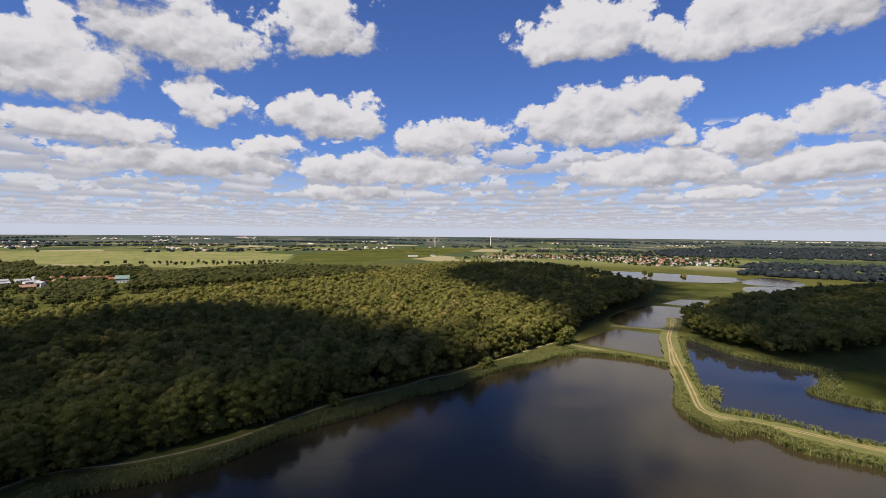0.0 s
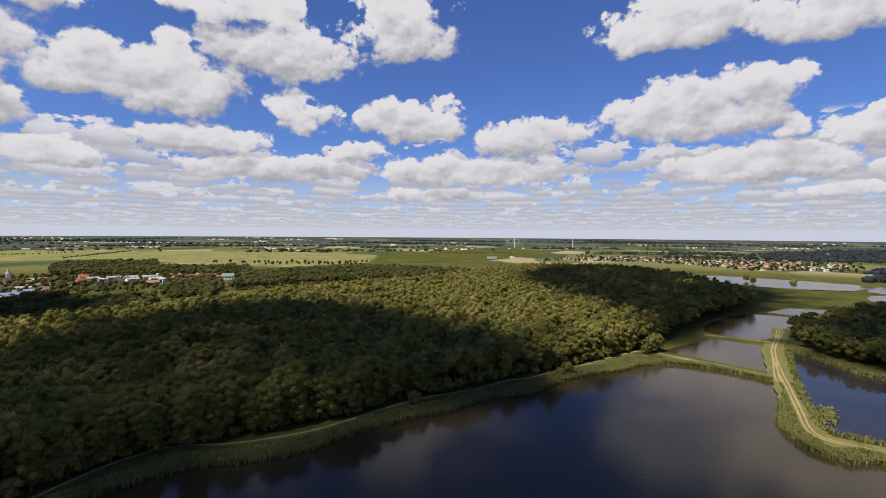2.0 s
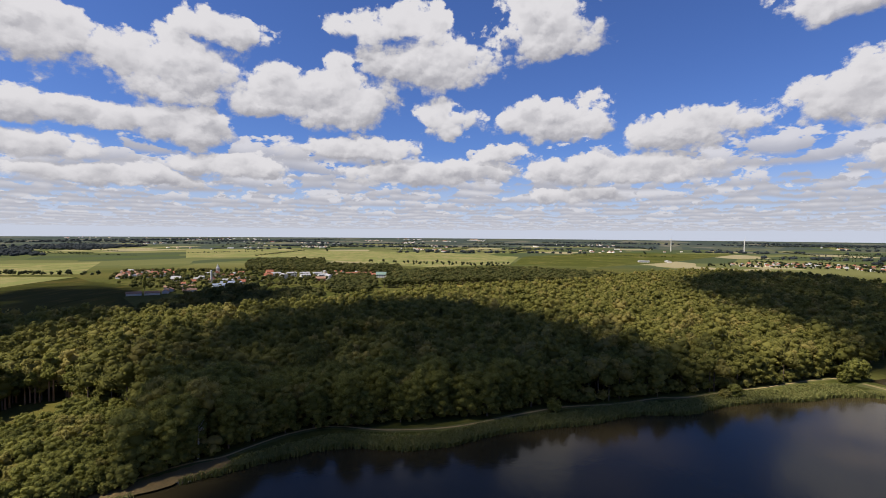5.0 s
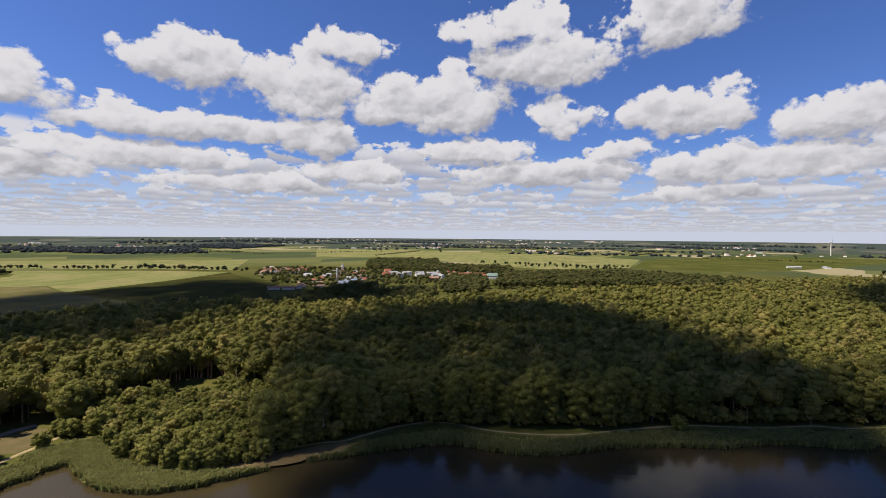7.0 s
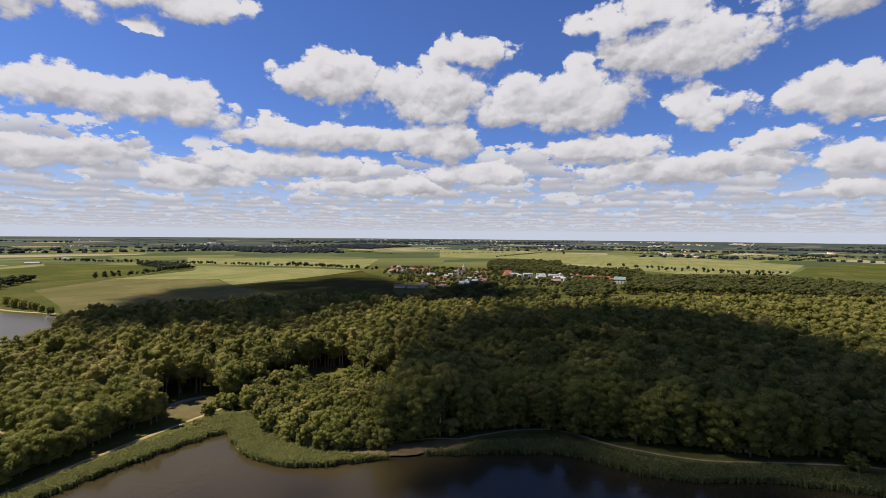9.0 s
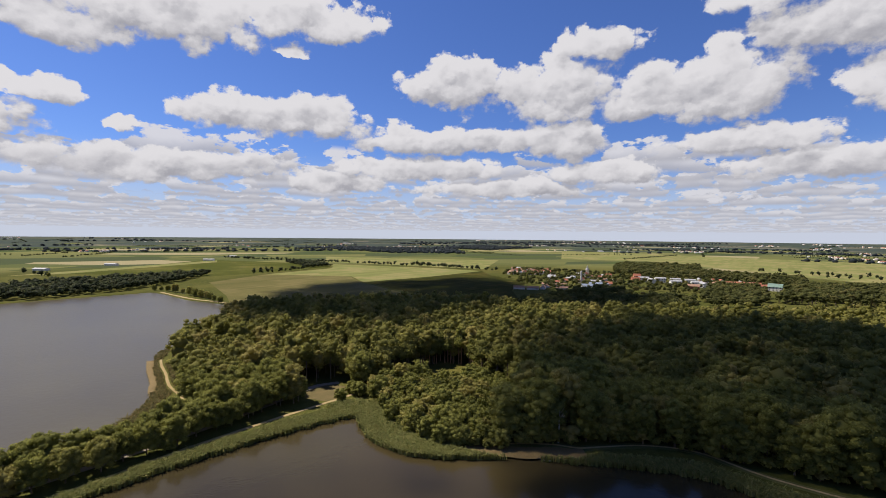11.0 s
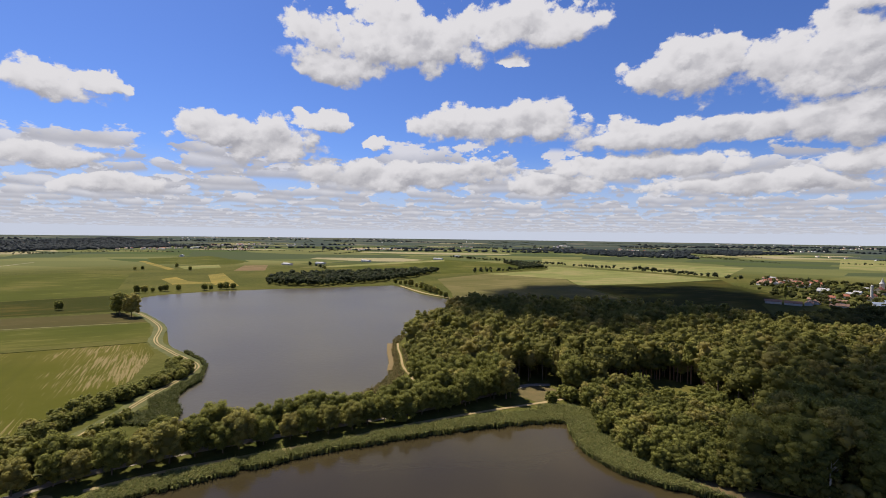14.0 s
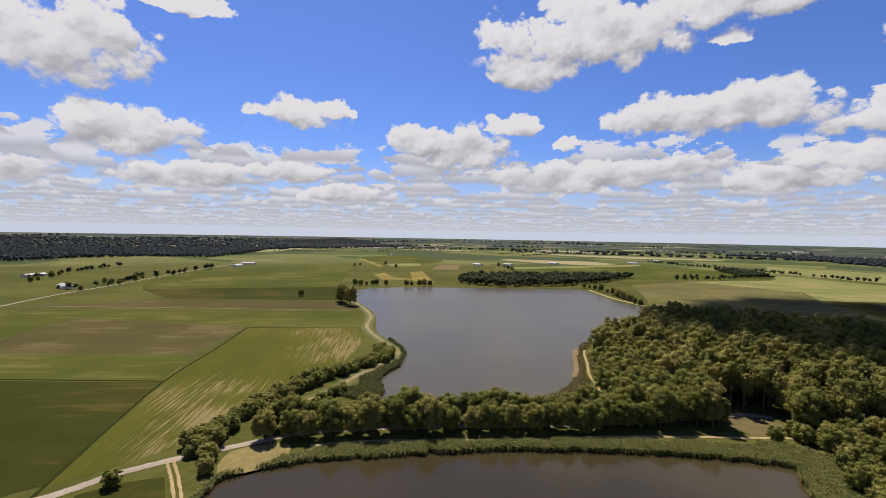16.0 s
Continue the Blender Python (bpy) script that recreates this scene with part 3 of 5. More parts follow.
def base_of(x, y):
    """The height of the land far out."""
    u = min(max((math.hypot(x, y) - 2600) / 2200, 0), 1)
    return 36.0 * u * u * (3 - 2 * u)


FOREST = np.array([(-193, 42), (-166, 44), (-152, 49), (-142, 57), (-134, 74), (-129, 98), (-120, 120), (-108, 131), (-90, 144), (-66, 165), (-53, 182), (-31, 200), (-8, 222), (20, 246), (49, 276), (76, 304), (88, 318), (118, 365), (149, 408), (196, 470), (236, 523), (234, 600), (232, 702), (216, 830), (130, 915), (0, 895), (-73, 720), (-131, 588), (-179, 520), (-212, 471), (-249, 421), (-256, 360), (-272, 320), (-280, 285), (-300, 261), (-322, 234), (-345, 205), (-392, 172), (-408, 126), (-418, 87), (-420, 50), (-430, 7), (-434, -22), (-384, -32), (-345, -30), (-312, -52), (-262, -46), (-238, -40), (-212, -32), (-216, 8), (-205, 16)], float)
CLEARINGS = [(-222, 85, 15), (-206, 80, 12), (-210, 22, 12), (-222, 32, 7), (-202, 32, 7), (-326, 112, 12), (-262, 46, 9), (-306, 40, 7), (-268, 580, 14), (-250, 72, 5)]
ALL = scatter(FOREST, 6.5, 3)
for cx, cy, cr in CLEARINGS:
    ALL = ALL[np.hypot(ALL[:, 0] - cx, ALL[:, 1] - cy) > cr]
gap = np.hypot(ALL[:, 0], ALL[:, 1])
NEAR, MID, FAR = ALL[gap < 205], ALL[(gap >= 205) & (gap < 400)], ALL[gap >= 400]
YOUNG_PATCH = np.array([(-205, 40), (-166, 42), (-150, 47), (-139, 58), (-137, 72), (-150, 92), (-186, 104), (-212, 92), (-224, 74), (-216, 52)], float)
NEAR = NEAR[inside(YOUNG_PATCH, NEAR) > 0]
MID = MID[inside(YOUNG_PATCH, MID) > 0]
BROAD = tree_kinds(7, 100, 2800, 0.31, (14, 19), (0.29, 0.36), 0.10, LEAF_OWN)
plant(BROAD, "deciduous_tree", NEAR, "tall green deciduous tree at the edge of the pond wood", "tree", "trees of the pond wood", 5)
YOUNG = tree_kinds(6, 500, 1300, 0.26, (6.5, 10), (0.34, 0.44), 0.03, LEAF_OWN)
young = scatter(YOUNG_PATCH, 5.2, 9)
young = young[np.hypot(young[:, 0] + 206, young[:, 1] - 32) > 9]
young = young[np.hypot(young[:, 0] + 219, young[:, 1] - 84) > 16]
plant(YOUNG, "young_tree", young, "young bushy green tree before the clearing", "tree", "young trees before the clearing", 6, (0.7, 1.05))
wood("forest", MID, 11, 310, 0.50, (14, 20), (0.28, 0.35), "dense mixed green forest of tall trees", pine=0.3, lump_count=16)
wood("far_forest", FAR, 12, 60, 0.95, (14, 20), (0.25, 0.32), "dense mixed forest canopy further off", pine=0.3, trunks=False, lump_count=8)

WOOD_EAST = np.array([(189, 362), (172, 318), (191, 262), (215, 262), (300, 300), (440, 330), (620, 480), (578, 604), (430, 545), (320, 480), (240, 420)], float)
wood("wood_behind_pond", scatter(WOOD_EAST, 7.5, 21), 22, 60, 1.1, (13, 18), (0.26, 0.33), "dark broadleaved wood beside the ponds", trunks=False, lump_count=6)
WOOD_NORTH = np.array([(-590, -305), (-586, -240), (-604, -212), (-672, -160), (-690, -153), (-760, -130), (-890, -100), (-850, -150), (-800, -220), (-740, -290), (-680, -345)], float)
wood("wood_behind_pond", scatter(WOOD_NORTH, 8.0, 23), 24, 40, 1.1, (8, 14), (0.26, 0.36), "green wood on the far bank of the pond", mat=LEAF_FAR, trunks=False, lump_count=6)
WOOD_VILLAGE = np.array([(-713, 596), (-830, 690), (-965, 829), (-900, 900), (-835, 948), (-700, 800), (-622, 822), (-533, 842), (-431, 690), (-480, 668), (-568, 668), (-640, 620)], float)


def thinned(q, share, seed):
    return q[np.random.default_rng(seed).uniform(size=len(q)) < share]


wood("village_wood", thinned(scatter(WOOD_VILLAGE, 9.0, 25), 0.85, 25), 26, 36, 1.0, (9, 15), (0.28, 0.38), "park trees behind the village", mat=LEAF_PARK, trunks=False, lump_count=6)
WOOD_FRONT = np.array([(-406, 461), (-500, 600), (-449, 620), (-360, 516), (-325, 449), (-361, 417)], float)
wood("village_wood", thinned(scatter(WOOD_FRONT, 7.5, 27), 0.85, 27), 28, 44, 0.9, (8, 13), (0.30, 0.40), "trees between the forest and the village", mat=LEAF_PARK, trunks=False, lump_count=6)
WOOD_BACK = np.array([(-345, 501), (-448, 681), (-415, 739), (-286, 880), (-90, 830), (-110, 720), (-209, 642), (-269, 600), (-300, 560)], float)
wood("village_wood", thinned(scatter(WOOD_BACK, 7.5, 29), 0.9, 29), 30, 40, 0.9, (12, 17), (0.22, 0.30), "tall dark trees behind the cut clearing", mat=LEAF_PARK, trunks=True, lump_count=6)

# pines with bare stems round the clearing
PINE_BARK = mottled("pine bark", ((0.24, 0.14, 0.08), (0.30, 0.19, 0.11), (0.14, 0.09, 0.06)), 1.5, 0.95, 0.03, (1, 1, 0.3))
PINES = tree_kinds(3, 400, 700, 0.5, (17, 20), (0.17, 0.21), 0.5, LEAF_OWN, pine=True)
for trunk, crown, h in PINES:
    trunk.materials[0] = PINE_BARK
rng = np.random.default_rng(40)
stand = [(-224 + math.cos(a) * r, 86 + math.sin(a) * r) for a, r in zip(np.linspace(1.1, 3.9, 26), rng.uniform(13, 21, 26))]
plant(PINES, "pine_tree", stand, "tall pine with a bare reddish stem", "tree", "pines round the clearing", 39, (0.85, 1.05))

# the double row of trees on the dam between the two ponds
DAM = curve_through([(-110, -123), (-117, -113), (-137, -88), (-163, -49), (-180, -25), (-196, -4)], 8)


def spaced(line, step):
    """Points at even steps along a line."""
    length = np.concatenate([[0], np.cumsum(np.linalg.norm(np.diff(line, axis=0), axis=1))])
    u = np.arange(0, length[-1], step)
    return np.column_stack([np.interp(u, length, line[:, 0]), np.interp(u, length, line[:, 1])])


rng = np.random.default_rng(41)
spots = []
for side, step in ((4.6, 7.0), (-4.6, 6.8)):
    for p in spaced(DAM, step):
        spots.append((p[0] + side * 0.83 + rng.uniform(-1.2, 1.2), p[1] + side * 0.55 + rng.uniform(-1.2, 1.2)))
ROUND = tree_kinds(5, 200, 1300, 0.34, (10.5, 13.5), (0.36, 0.44), 0.05, LEAF_OWN)
DAM_KIND = tree_kinds(5, 230, 2500, 0.27, (10.5, 13.5), (0.35, 0.43), 0.12, LEAF_OWN)
plant(DAM_KIND, "dam_tree", spots, "round-crowned green tree in the row on the pond dam", "tree", "row of trees on the dam", 42, (0.8, 1.05))
CORNER = np.array([(-184, -16), (-205, -32), (-236, -38), (-216, 6), (-200, 12), (-188, 6)], float)
plant(BROAD, "deciduous_tree", list(scatter(CORNER, 7.0, 44)) + [(-198, 4), (-201, 11), (-205, 7), (-193, -3), (-190, -9), (-208, 1), (-224, 36), (-217, 38), (-212, 40)], "full green deciduous tree beside the dam path", "tree", "trees of the pond wood", 45, (0.72, 0.9))

# bushes and low trees between the striped field and the bank
BUSH = tree_kinds(4, 300, 620, 0.26, (4.5, 6.5), (0.45, 0.6), 0.02, LEAF_OWN)
spots = []
for px, py in curve_through([(-88, -130), (-98, -135), (-112, -141), (-129, -146), (-148, -148), (-166, -149), (-190, -148), (-206, -146), (-220, -158)], 7):
    for _ in range(4):
        spots.append((px + rng.uniform(-3.5, 3.5), py + rng.uniform(-4, 3)))
spots += [(px + rng.uniform(-1.5, 1.5), py + rng.uniform(-1, 2)) for px, py in spaced(curve_through([(-118, -118), (-130, -127), (-146, -130), (-158, -132)], 5), 2.2)]
spots += [(-84, -119), (-87, -123), (-65, -131), (-82, -116), (-90, -124)]
plant(BUSH, "bush", spots, "dense green bush on the pond bank", "bush", "bushes on the bank", 46, (0.35, 1.0))
plant(BROAD, "bank_tree", [(-356, -312), (-350, -306), (-360, -318), (-344, -290)], "tall dark tree at the corner of the far pond", "tree", "trees round the far pond", 43, (0.85, 1.1))
EDGE = curve_through([(-205, 34), (-190, 46), (-166, 46), (-152, 50), (-142, 60), (-136, 76)], 8)
plant(BUSH, "bush", [(p[0] + rng.uniform(-2, 2), p[1] + rng.uniform(-1, 3)) for p in spaced(EDGE, 3.0)], "bright green bush at the foot of the wood", "bush", "bushes before the wood", 50, (0.6, 1.1))
under = []
for p in spaced(curve_through([(-134, 78), (-126, 104), (-117, 124), (-104, 134), (-86, 149), (-62, 170), (-49, 187), (-27, 205), (-4, 227), (24, 251), (52, 280), (80, 310)], 6), 1.6):
    under.append((p[0] - rng.uniform(-0.5, 5), p[1] + rng.uniform(-0.5, 5)))
wood("undergrowth", under, 29, 60, 0.6, (3.5, 7.5), (0.42, 0.55), "low leafy undergrowth along the wood's edge", trunks=False, lump_count=6)
WAYSIDE = [(-43, 186), (-59, 178), (-131, 96), (-167, -30), (74, 292), (-200, 36), (-196, 28), (24, 240), (20, 236)]
plant(BUSH, "bush", WAYSIDE, "single round bush beside the shore path", "bush", "bushes on the bank", 47, (0.7, 1.0))

# single trees and rows round the far bank and over the fields
BANK = [(-362, -375), (-480, -400), (-486, -395), (-493, -391), (-500, -386), (-504, -383), (-511, -372), (-522, -346), (-527, -341), (-533, -333), (-536, -327), (-540, -320), (-651, -140), (-643, -131), (-635, -122), (-621, -112), (-608, -102), (-592, -92), (-583, -86), (-576, -84), (-570, -78), (-563, -76), (-556, -70), (-549, -66), (-530, -60), (-512, -52), (-889, -336), (-663, -336), (-764, -643), (-788, -648), (-848, -624), (-792, -556),
        (-251, -599), (-299, -653), (-304, -646), (-309, -640), (-342, -669), (-361, -684), (-391, -703), (-420, -714), (-255, -739), (-268, -756), (-294, -787), (-315, -819)]
plant(ROUND, "field_tree", BANK, "single broad green tree on the far bank", "tree", "trees round the far pond", 48, (0.45, 0.8))
PONDSIDE = [(341, 763), (374, 720), (350, 805), (345, 770), (78, 296), (82, 300), (450, 560), (470, 562), (520, 640)]
plant(ROUND, "field_tree", PONDSIDE, "single dark tree between the fish ponds", "tree", "trees between the fish ponds", 49, (0.6, 0.9))


def tree_rows(name, lines, spacing, seed, label, heights=(8, 13), gaps=0.15):
    rng = np.random.default_rng(seed)
    spots = []
    for line in lines:
        P = np.array(line, float)
        for a, b in zip(P[:-1], P[1:]):
            n = max(2, int(np.linalg.norm(b - a) / spacing))
            for i in range(n):
                if rng.uniform() > gaps:
                    p = a + (b - a) * (i + rng.uniform(-0.3, 0.3)) / n
                    spots.append((p[0] + rng.normal() * 1.5, p[1] + rng.normal() * 1.5))
    return wood(name, spots, seed, 16, 1.3, heights, (0.34, 0.46), label, mat=LEAF_FAR, trunks=False, lump_count=3)


tree_rows("avenue", [[(-1460, -141), (-1361, -53), (-1301, 11), (-1302, 52)], [(-1240, 100), (-1183, 138), (-1123, 205), (-1039, 276), (-981, 340), (-899, 381), (-830, 420)], [(-873, -46), (-885, -18), (-904, 1), (-926, 23), (-962, 47), (-1022, 66), (-1059, 114)], [(-1040, 300), (-990, 330), (-960, 380)]], 9, 61, "rows of roadside trees between the fields", gaps=0.06)
wood("field_wood", scatter(np.array([(-1010, 64), (-1060, 116), (-1180, 96), (-1270, 64), (-1220, 14), (-1090, 46)], float), 9, 60), 60, 30, 1.1, (7, 11), (0.32, 0.42), "small wood between the wide fields", mat=LEAF_FAR, trunks=False, lump_count=5)
tree_rows("hedge", [[(-236, -618), (-299, -632), (-370, -700), (-412, -708), (-545, -793)], [(-267, -782), (-373, -880), (-477, -973)], [(-969, -4), (-931, -48)], [(-908, -346), (-1000, -420)], [(-374, 980), (-509, 964), (-560, 930)], [(-372, 1076), (-480, 1010)], [(-700, 960), (-500, 1010), (-370, 990), (-300, 960)]], 10, 62, "hedges and loose trees along field tracks", heights=(6, 11), gaps=0.35)
rng = np.random.default_rng(63)
far_lines = []
for i in range(240):
    a, r = rng.uniform(-55, 180), rng.uniform(1750, 4000)
    x, y = -math.sin(radians(a)) * r, math.cos(radians(a)) * r
    b = radians(rng.choice([12, 102]) + rng.normal() * 12)
    n = rng.uniform(30, 260)
    far_lines.append([(x - math.cos(b) * n, y - math.sin(b) * n), (x + math.cos(b) * n, y + math.sin(b) * n)])
tree_rows("far_hedge", far_lines, 8, 64, "far hedgerows across the plain", heights=(3, 6.5), gaps=0.25)


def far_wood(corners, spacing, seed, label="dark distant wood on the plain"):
    return wood("distant_wood", scatter(np.array(corners, float), spacing * 1.3, seed), seed, 8, 2.6, (4.2, 5.6), (2.2, 2.8), label, mat=LEAF_HAZE, trunks=False, lump_count=2, kinds=5)


wood("distant_wood", scatter(np.array([(-340, -1190), (-540, -1275), (-655, -1250), (-760, -1120), (-900, -1200), (-1100, -1360), (-1250, -1500), (-1216, -1708), (-612, -2025), (-200, -1700)], float), 14, 71), 71, 10, 2.0, (9, 12), (0.5, 0.65), "dark distant wood on the plain", mat=LEAF_HAZE, trunks=False, lump_count=2, kinds=5)
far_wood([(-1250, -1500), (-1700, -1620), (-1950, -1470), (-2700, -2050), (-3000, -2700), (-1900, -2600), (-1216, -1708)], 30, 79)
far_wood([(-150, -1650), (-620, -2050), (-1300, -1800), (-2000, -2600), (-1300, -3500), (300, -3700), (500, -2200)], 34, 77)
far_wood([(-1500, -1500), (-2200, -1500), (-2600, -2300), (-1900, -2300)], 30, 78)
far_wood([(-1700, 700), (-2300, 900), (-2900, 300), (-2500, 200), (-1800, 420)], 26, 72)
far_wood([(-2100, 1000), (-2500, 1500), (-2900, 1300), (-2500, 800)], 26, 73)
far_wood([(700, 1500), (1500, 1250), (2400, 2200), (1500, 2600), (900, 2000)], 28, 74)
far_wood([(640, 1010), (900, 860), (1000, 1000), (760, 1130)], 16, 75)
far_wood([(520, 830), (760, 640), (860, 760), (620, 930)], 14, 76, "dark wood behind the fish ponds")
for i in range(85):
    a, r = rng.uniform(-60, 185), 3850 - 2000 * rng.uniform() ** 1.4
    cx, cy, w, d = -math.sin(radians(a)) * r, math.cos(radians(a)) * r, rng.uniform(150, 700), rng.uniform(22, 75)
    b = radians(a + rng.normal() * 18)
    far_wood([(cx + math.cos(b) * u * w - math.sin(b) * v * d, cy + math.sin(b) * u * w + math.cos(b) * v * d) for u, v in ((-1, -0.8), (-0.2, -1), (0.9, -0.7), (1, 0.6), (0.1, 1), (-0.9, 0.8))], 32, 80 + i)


# ---- the shade of clouds that stand over the wood, towards the sun ----
def spaced_ring(poly, step):
    return spaced(np.concatenate([poly, poly[:1]]), step)


def cloud_over(shade, base, seed, thick=90.0):
    """A heap cloud whose shade falls on the outline given in the plan."""
    rng = np.random.default_rng(seed)
    poly = np.array(shade, float)
    off = np.array([SUN_DIR.x, SUN_DIR.y]) / SUN_DIR.z * base
    B, BF = BALLS[1]
    VV, FF, n = [], [], 0
    for r, spacing in ((34, 34), (20, 24), (10, 15)):
        q = scatter(poly, spacing, seed + int(r))
        d = -inside(poly, q)
        for (x, y), depth in zip(q, d):
            if depth < r * 0.75 or (r < 30 and depth > r * 3):
                continue
            s = r * rng.uniform(0.85, 1.15)
            V = B * s * rng.uniform(0.88, 1.1, (len(B), 1)) * np.array([1, 1, 0.7])
            VV.append(V + np.array([x + off[0], y + off[1], base + rng.uniform(0, thick) * min(1, depth / 80)]))
            FF.append(BF + n)
            n += len(B)
    # the frayed margin
    hem = np.concatenate([spaced_ring(poly, 9.0) for _ in range(4)])
    hem = hem + rng.normal(size=hem.shape) * 13
    for x, y in hem:
        s = rng.uniform(4, 9)
        VV.append(B * s * np.array([1, 1, 0.7]) + np.array([x + off[0], y + off[1], base + rng.uniform(-10, 40)]))
        FF.append(BF + n)
        n += len(B)
    me = mesh_from("cloud", np.concatenate(VV), np.concatenate(FF), CLOUD)
    me.shade_smooth()
    return tagged(new("cloud", me), "white heap cloud drifting over the wood", "cloud", kind="structure")


cloud_over([(-86, 60), (-123, 60), (-142, 74), (-160, 92), (-190, 114), (-222, 138), (-230, 160), (-232, 182), (-240, 200), (-262, 245), (-240, 290), (-222, 340), (-188, 352), (-125, 332), (-92, 318), (-66, 290), (-42, 276), (-22, 282), (-6, 258), (14, 232), (30, 200), (60, 160), (40, 60), (-40, 10)], 1400, 91)
cloud_over([(10, 600), (12, 700), (60, 860), (230, 900), (320, 700), (310, 618), (225, 470), (150, 390), (112, 325), (94, 312), (80, 372), (62, 436), (38, 490)], 1450, 92)
cloud_over([(205, 372), (180, 322), (186, 262), (196, 228), (190, 192), (230, 120), (330, 90), (520, 250), (690, 460), (620, 660), (420, 570), (310, 505)], 1350, 93)
cloud_over([(-600, 0), (-680, 60), (-696, 119), (-690, 225), (-735, 300), (-640, 318), (-550, 322), (-500, 366), (-460, 415), (-400, 370), (-332, 305), (-334, 246), (-354, 212), (-356, 180), (-346, 152), (-320, 124), (-298, 98), (-300, 70), (-308, 40), (-318, 0), (-375, -34), (-450, -24)], 1500, 94)

# ---- tracks, roads, verges ----
TRACKS = []


def track(name, points, width, mat, label, z=0.06, seed=0, steps=8, kind_word="path", clear=None):
    line = curve_through(points, steps)
    TRACKS.append((line, width / 2 * 0.75 + (clear if clear is not None else 1.2 if width < 5 else -2.5)))
    return tagged(new(name, ribbon(name, line, width, z, mat, seed=seed)), label, kind_word, kind="structure")


def ruts(points, label, seed, gap=0.85, width=0.85):
    """The two bare wheel lines of a farm track."""
    line = curve_through(points, 8)
    t = np.gradient(line, axis=0)
    t /= np.linalg.norm(t, axis=1)[:, None]
    n = np.column_stack([-t[:, 1], t[:, 0]])
    for side in (-1, 1):
        tagged(new("wheel_rut", ribbon("wheel_rut", line + n * side * gap, width, 0.21, SAND, 0.04, seed + side, 0.6)), label, "path", kind="structure")
    TRACKS.append((line, 2.4))


EARTH = mottled("bare brown earth", ((0.125, 0.085, 0.036), (0.16, 0.112, 0.050), (0.085, 0.070, 0.028)), 0.2, 0.95, 0.05)
SHORE_PATH = [(-139, 68), (-136, 80), (-132, 90), (-127, 97), (-125, 106), (-121, 120), (-112, 132), (-92, 139), (-72, 153), (-56, 174), (-43, 190), (-32, 199), (-21, 207), (-6, 223), (5, 230), (27, 253), (38, 263), (59, 286), (78, 303), (88, 314)]
DIKE = [(196, 392), (188, 374), (170, 344), (153, 312), (135, 268), (124, 238), (112, 206), (105, 187), (106, 179), (113, 174), (127, 165), (146, 148), (190, 112), (240, 60)]
DIKE_TWO = [(192, 386), (174, 351), (156, 318), (146, 296), (130, 261), (124, 246)]
DAM_ROAD = [(20, -168), (-30, -148), (-54, -139), (-68, -137), (-81, -132), (-93, -126), (-106, -119), (-117, -112), (-137, -88), (-163, -49), (-180, -25), (-196, -6), (-210, 10), (-219, 20), (-221, 30)]
LAKE_PATH = [(-110, -104), (-124, -88), (-148, -51), (-167, -25), (-184, 2), (-200, 30), (-206, 38)]
BANK_PATH = [(-400, -345), (-375, -318), (-353, -287), (-312, -240), (-271, -211), (-250, -186), (-236, -166), (-224, -150), (-208, -144), (-178, -140), (-156, -136), (-135, -133), (-116, -122)]
track("dike_verge", DIKE, 11, VERGE, "dry yellow grass on the pond dike", 0.03, 1)
ruts(DIKE, "sandy wheel rut along the dike", 2)
track("dike_verge", DIKE_TWO, 7, VERGE, "dry yellow grass on the pond dike", 0.035, 3)
ruts(DIKE_TWO, "sandy wheel rut beside the small pond", 4)
track("dam_verge", [(80, 292), (92, 284), (108, 269), (124, 255)], 9, VERGE, "dry grass on the narrow pond dam", 0.03, 5)
track("dam_path", [(82, 293), (94, 282), (110, 267), (126, 252)], 1.6, SAND, "narrow sandy path on the pond dam", 0.16, 6)
track("dam_verge", [(130, 357), (150, 348), (166, 340)], 7, VERGE, "dry grass on the narrow pond dam", 0.03, 7)
track("dam_path", [(130, 357), (150, 347), (168, 339)], 1.6, SAND, "narrow sandy path on the pond dam", 0.16, 8)
track("shore_verge", SHORE_PATH, 4.0, VERGE_GREEN, "dry grass beside the shore path", 0.03, 19)
track("shore_path", SHORE_PATH, 1.0, SAND, "sandy path between the wood and the reeds", 0.16, 9)
track("dam_road", DAM_ROAD, 3.4, GRAVEL, "pale gravel road along the tree-lined dam", 0.07, 10, kind_word="road")
track("lake_path", LAKE_PATH, 1.8, SAND, "pale footpath behind the reeds", 0.06, 11)
track("bank_verge", BANK_PATH, 8, VERGE_GREEN, "dry grass on the curving bank", 0.03, 12)
ruts(BANK_PATH, "sandy wheel rut along the curving pond bank", 13, 0.75, 0.75)
track("far_bank_path", [(-405, -34), (-430, -33), (-503, -42), (-556, -84), (-628, -128)], 4, SAND, "sandy bank path of the far shore", 0.06, 14)
track("shore_track", [(-205, -30), (-222, -36), (-240, -44), (-262, -50), (-278, -55), (-291, -58)], 1.3, SAND, "sandy track at the wood's edge", 0.06, 15)
track("field_track", [(-130, -500), (-222, -580), (-299, -632), (-451, -744), (-605, -845), (-900, -1000)], 3.2, GRAVEL, "pale farm track between the fields", 0.12, 16)
track("field_balk", [(-163, -531), (-240, -409), (-321, -271)], 2.2, VERGE, "pale grass balk between the strip fields", 0.11, 33)
ruts([(-81, -132), (-77, -123), (-72, -113), (-65, -100)], "worn wheel rut down to the water", 17)
track("beach", [(-140, 62), (-133, 72), (-128, 84), (-124, 97)], 8, EARTH, "small bare landing at the shore", 0.05, 18, clear=1.5)

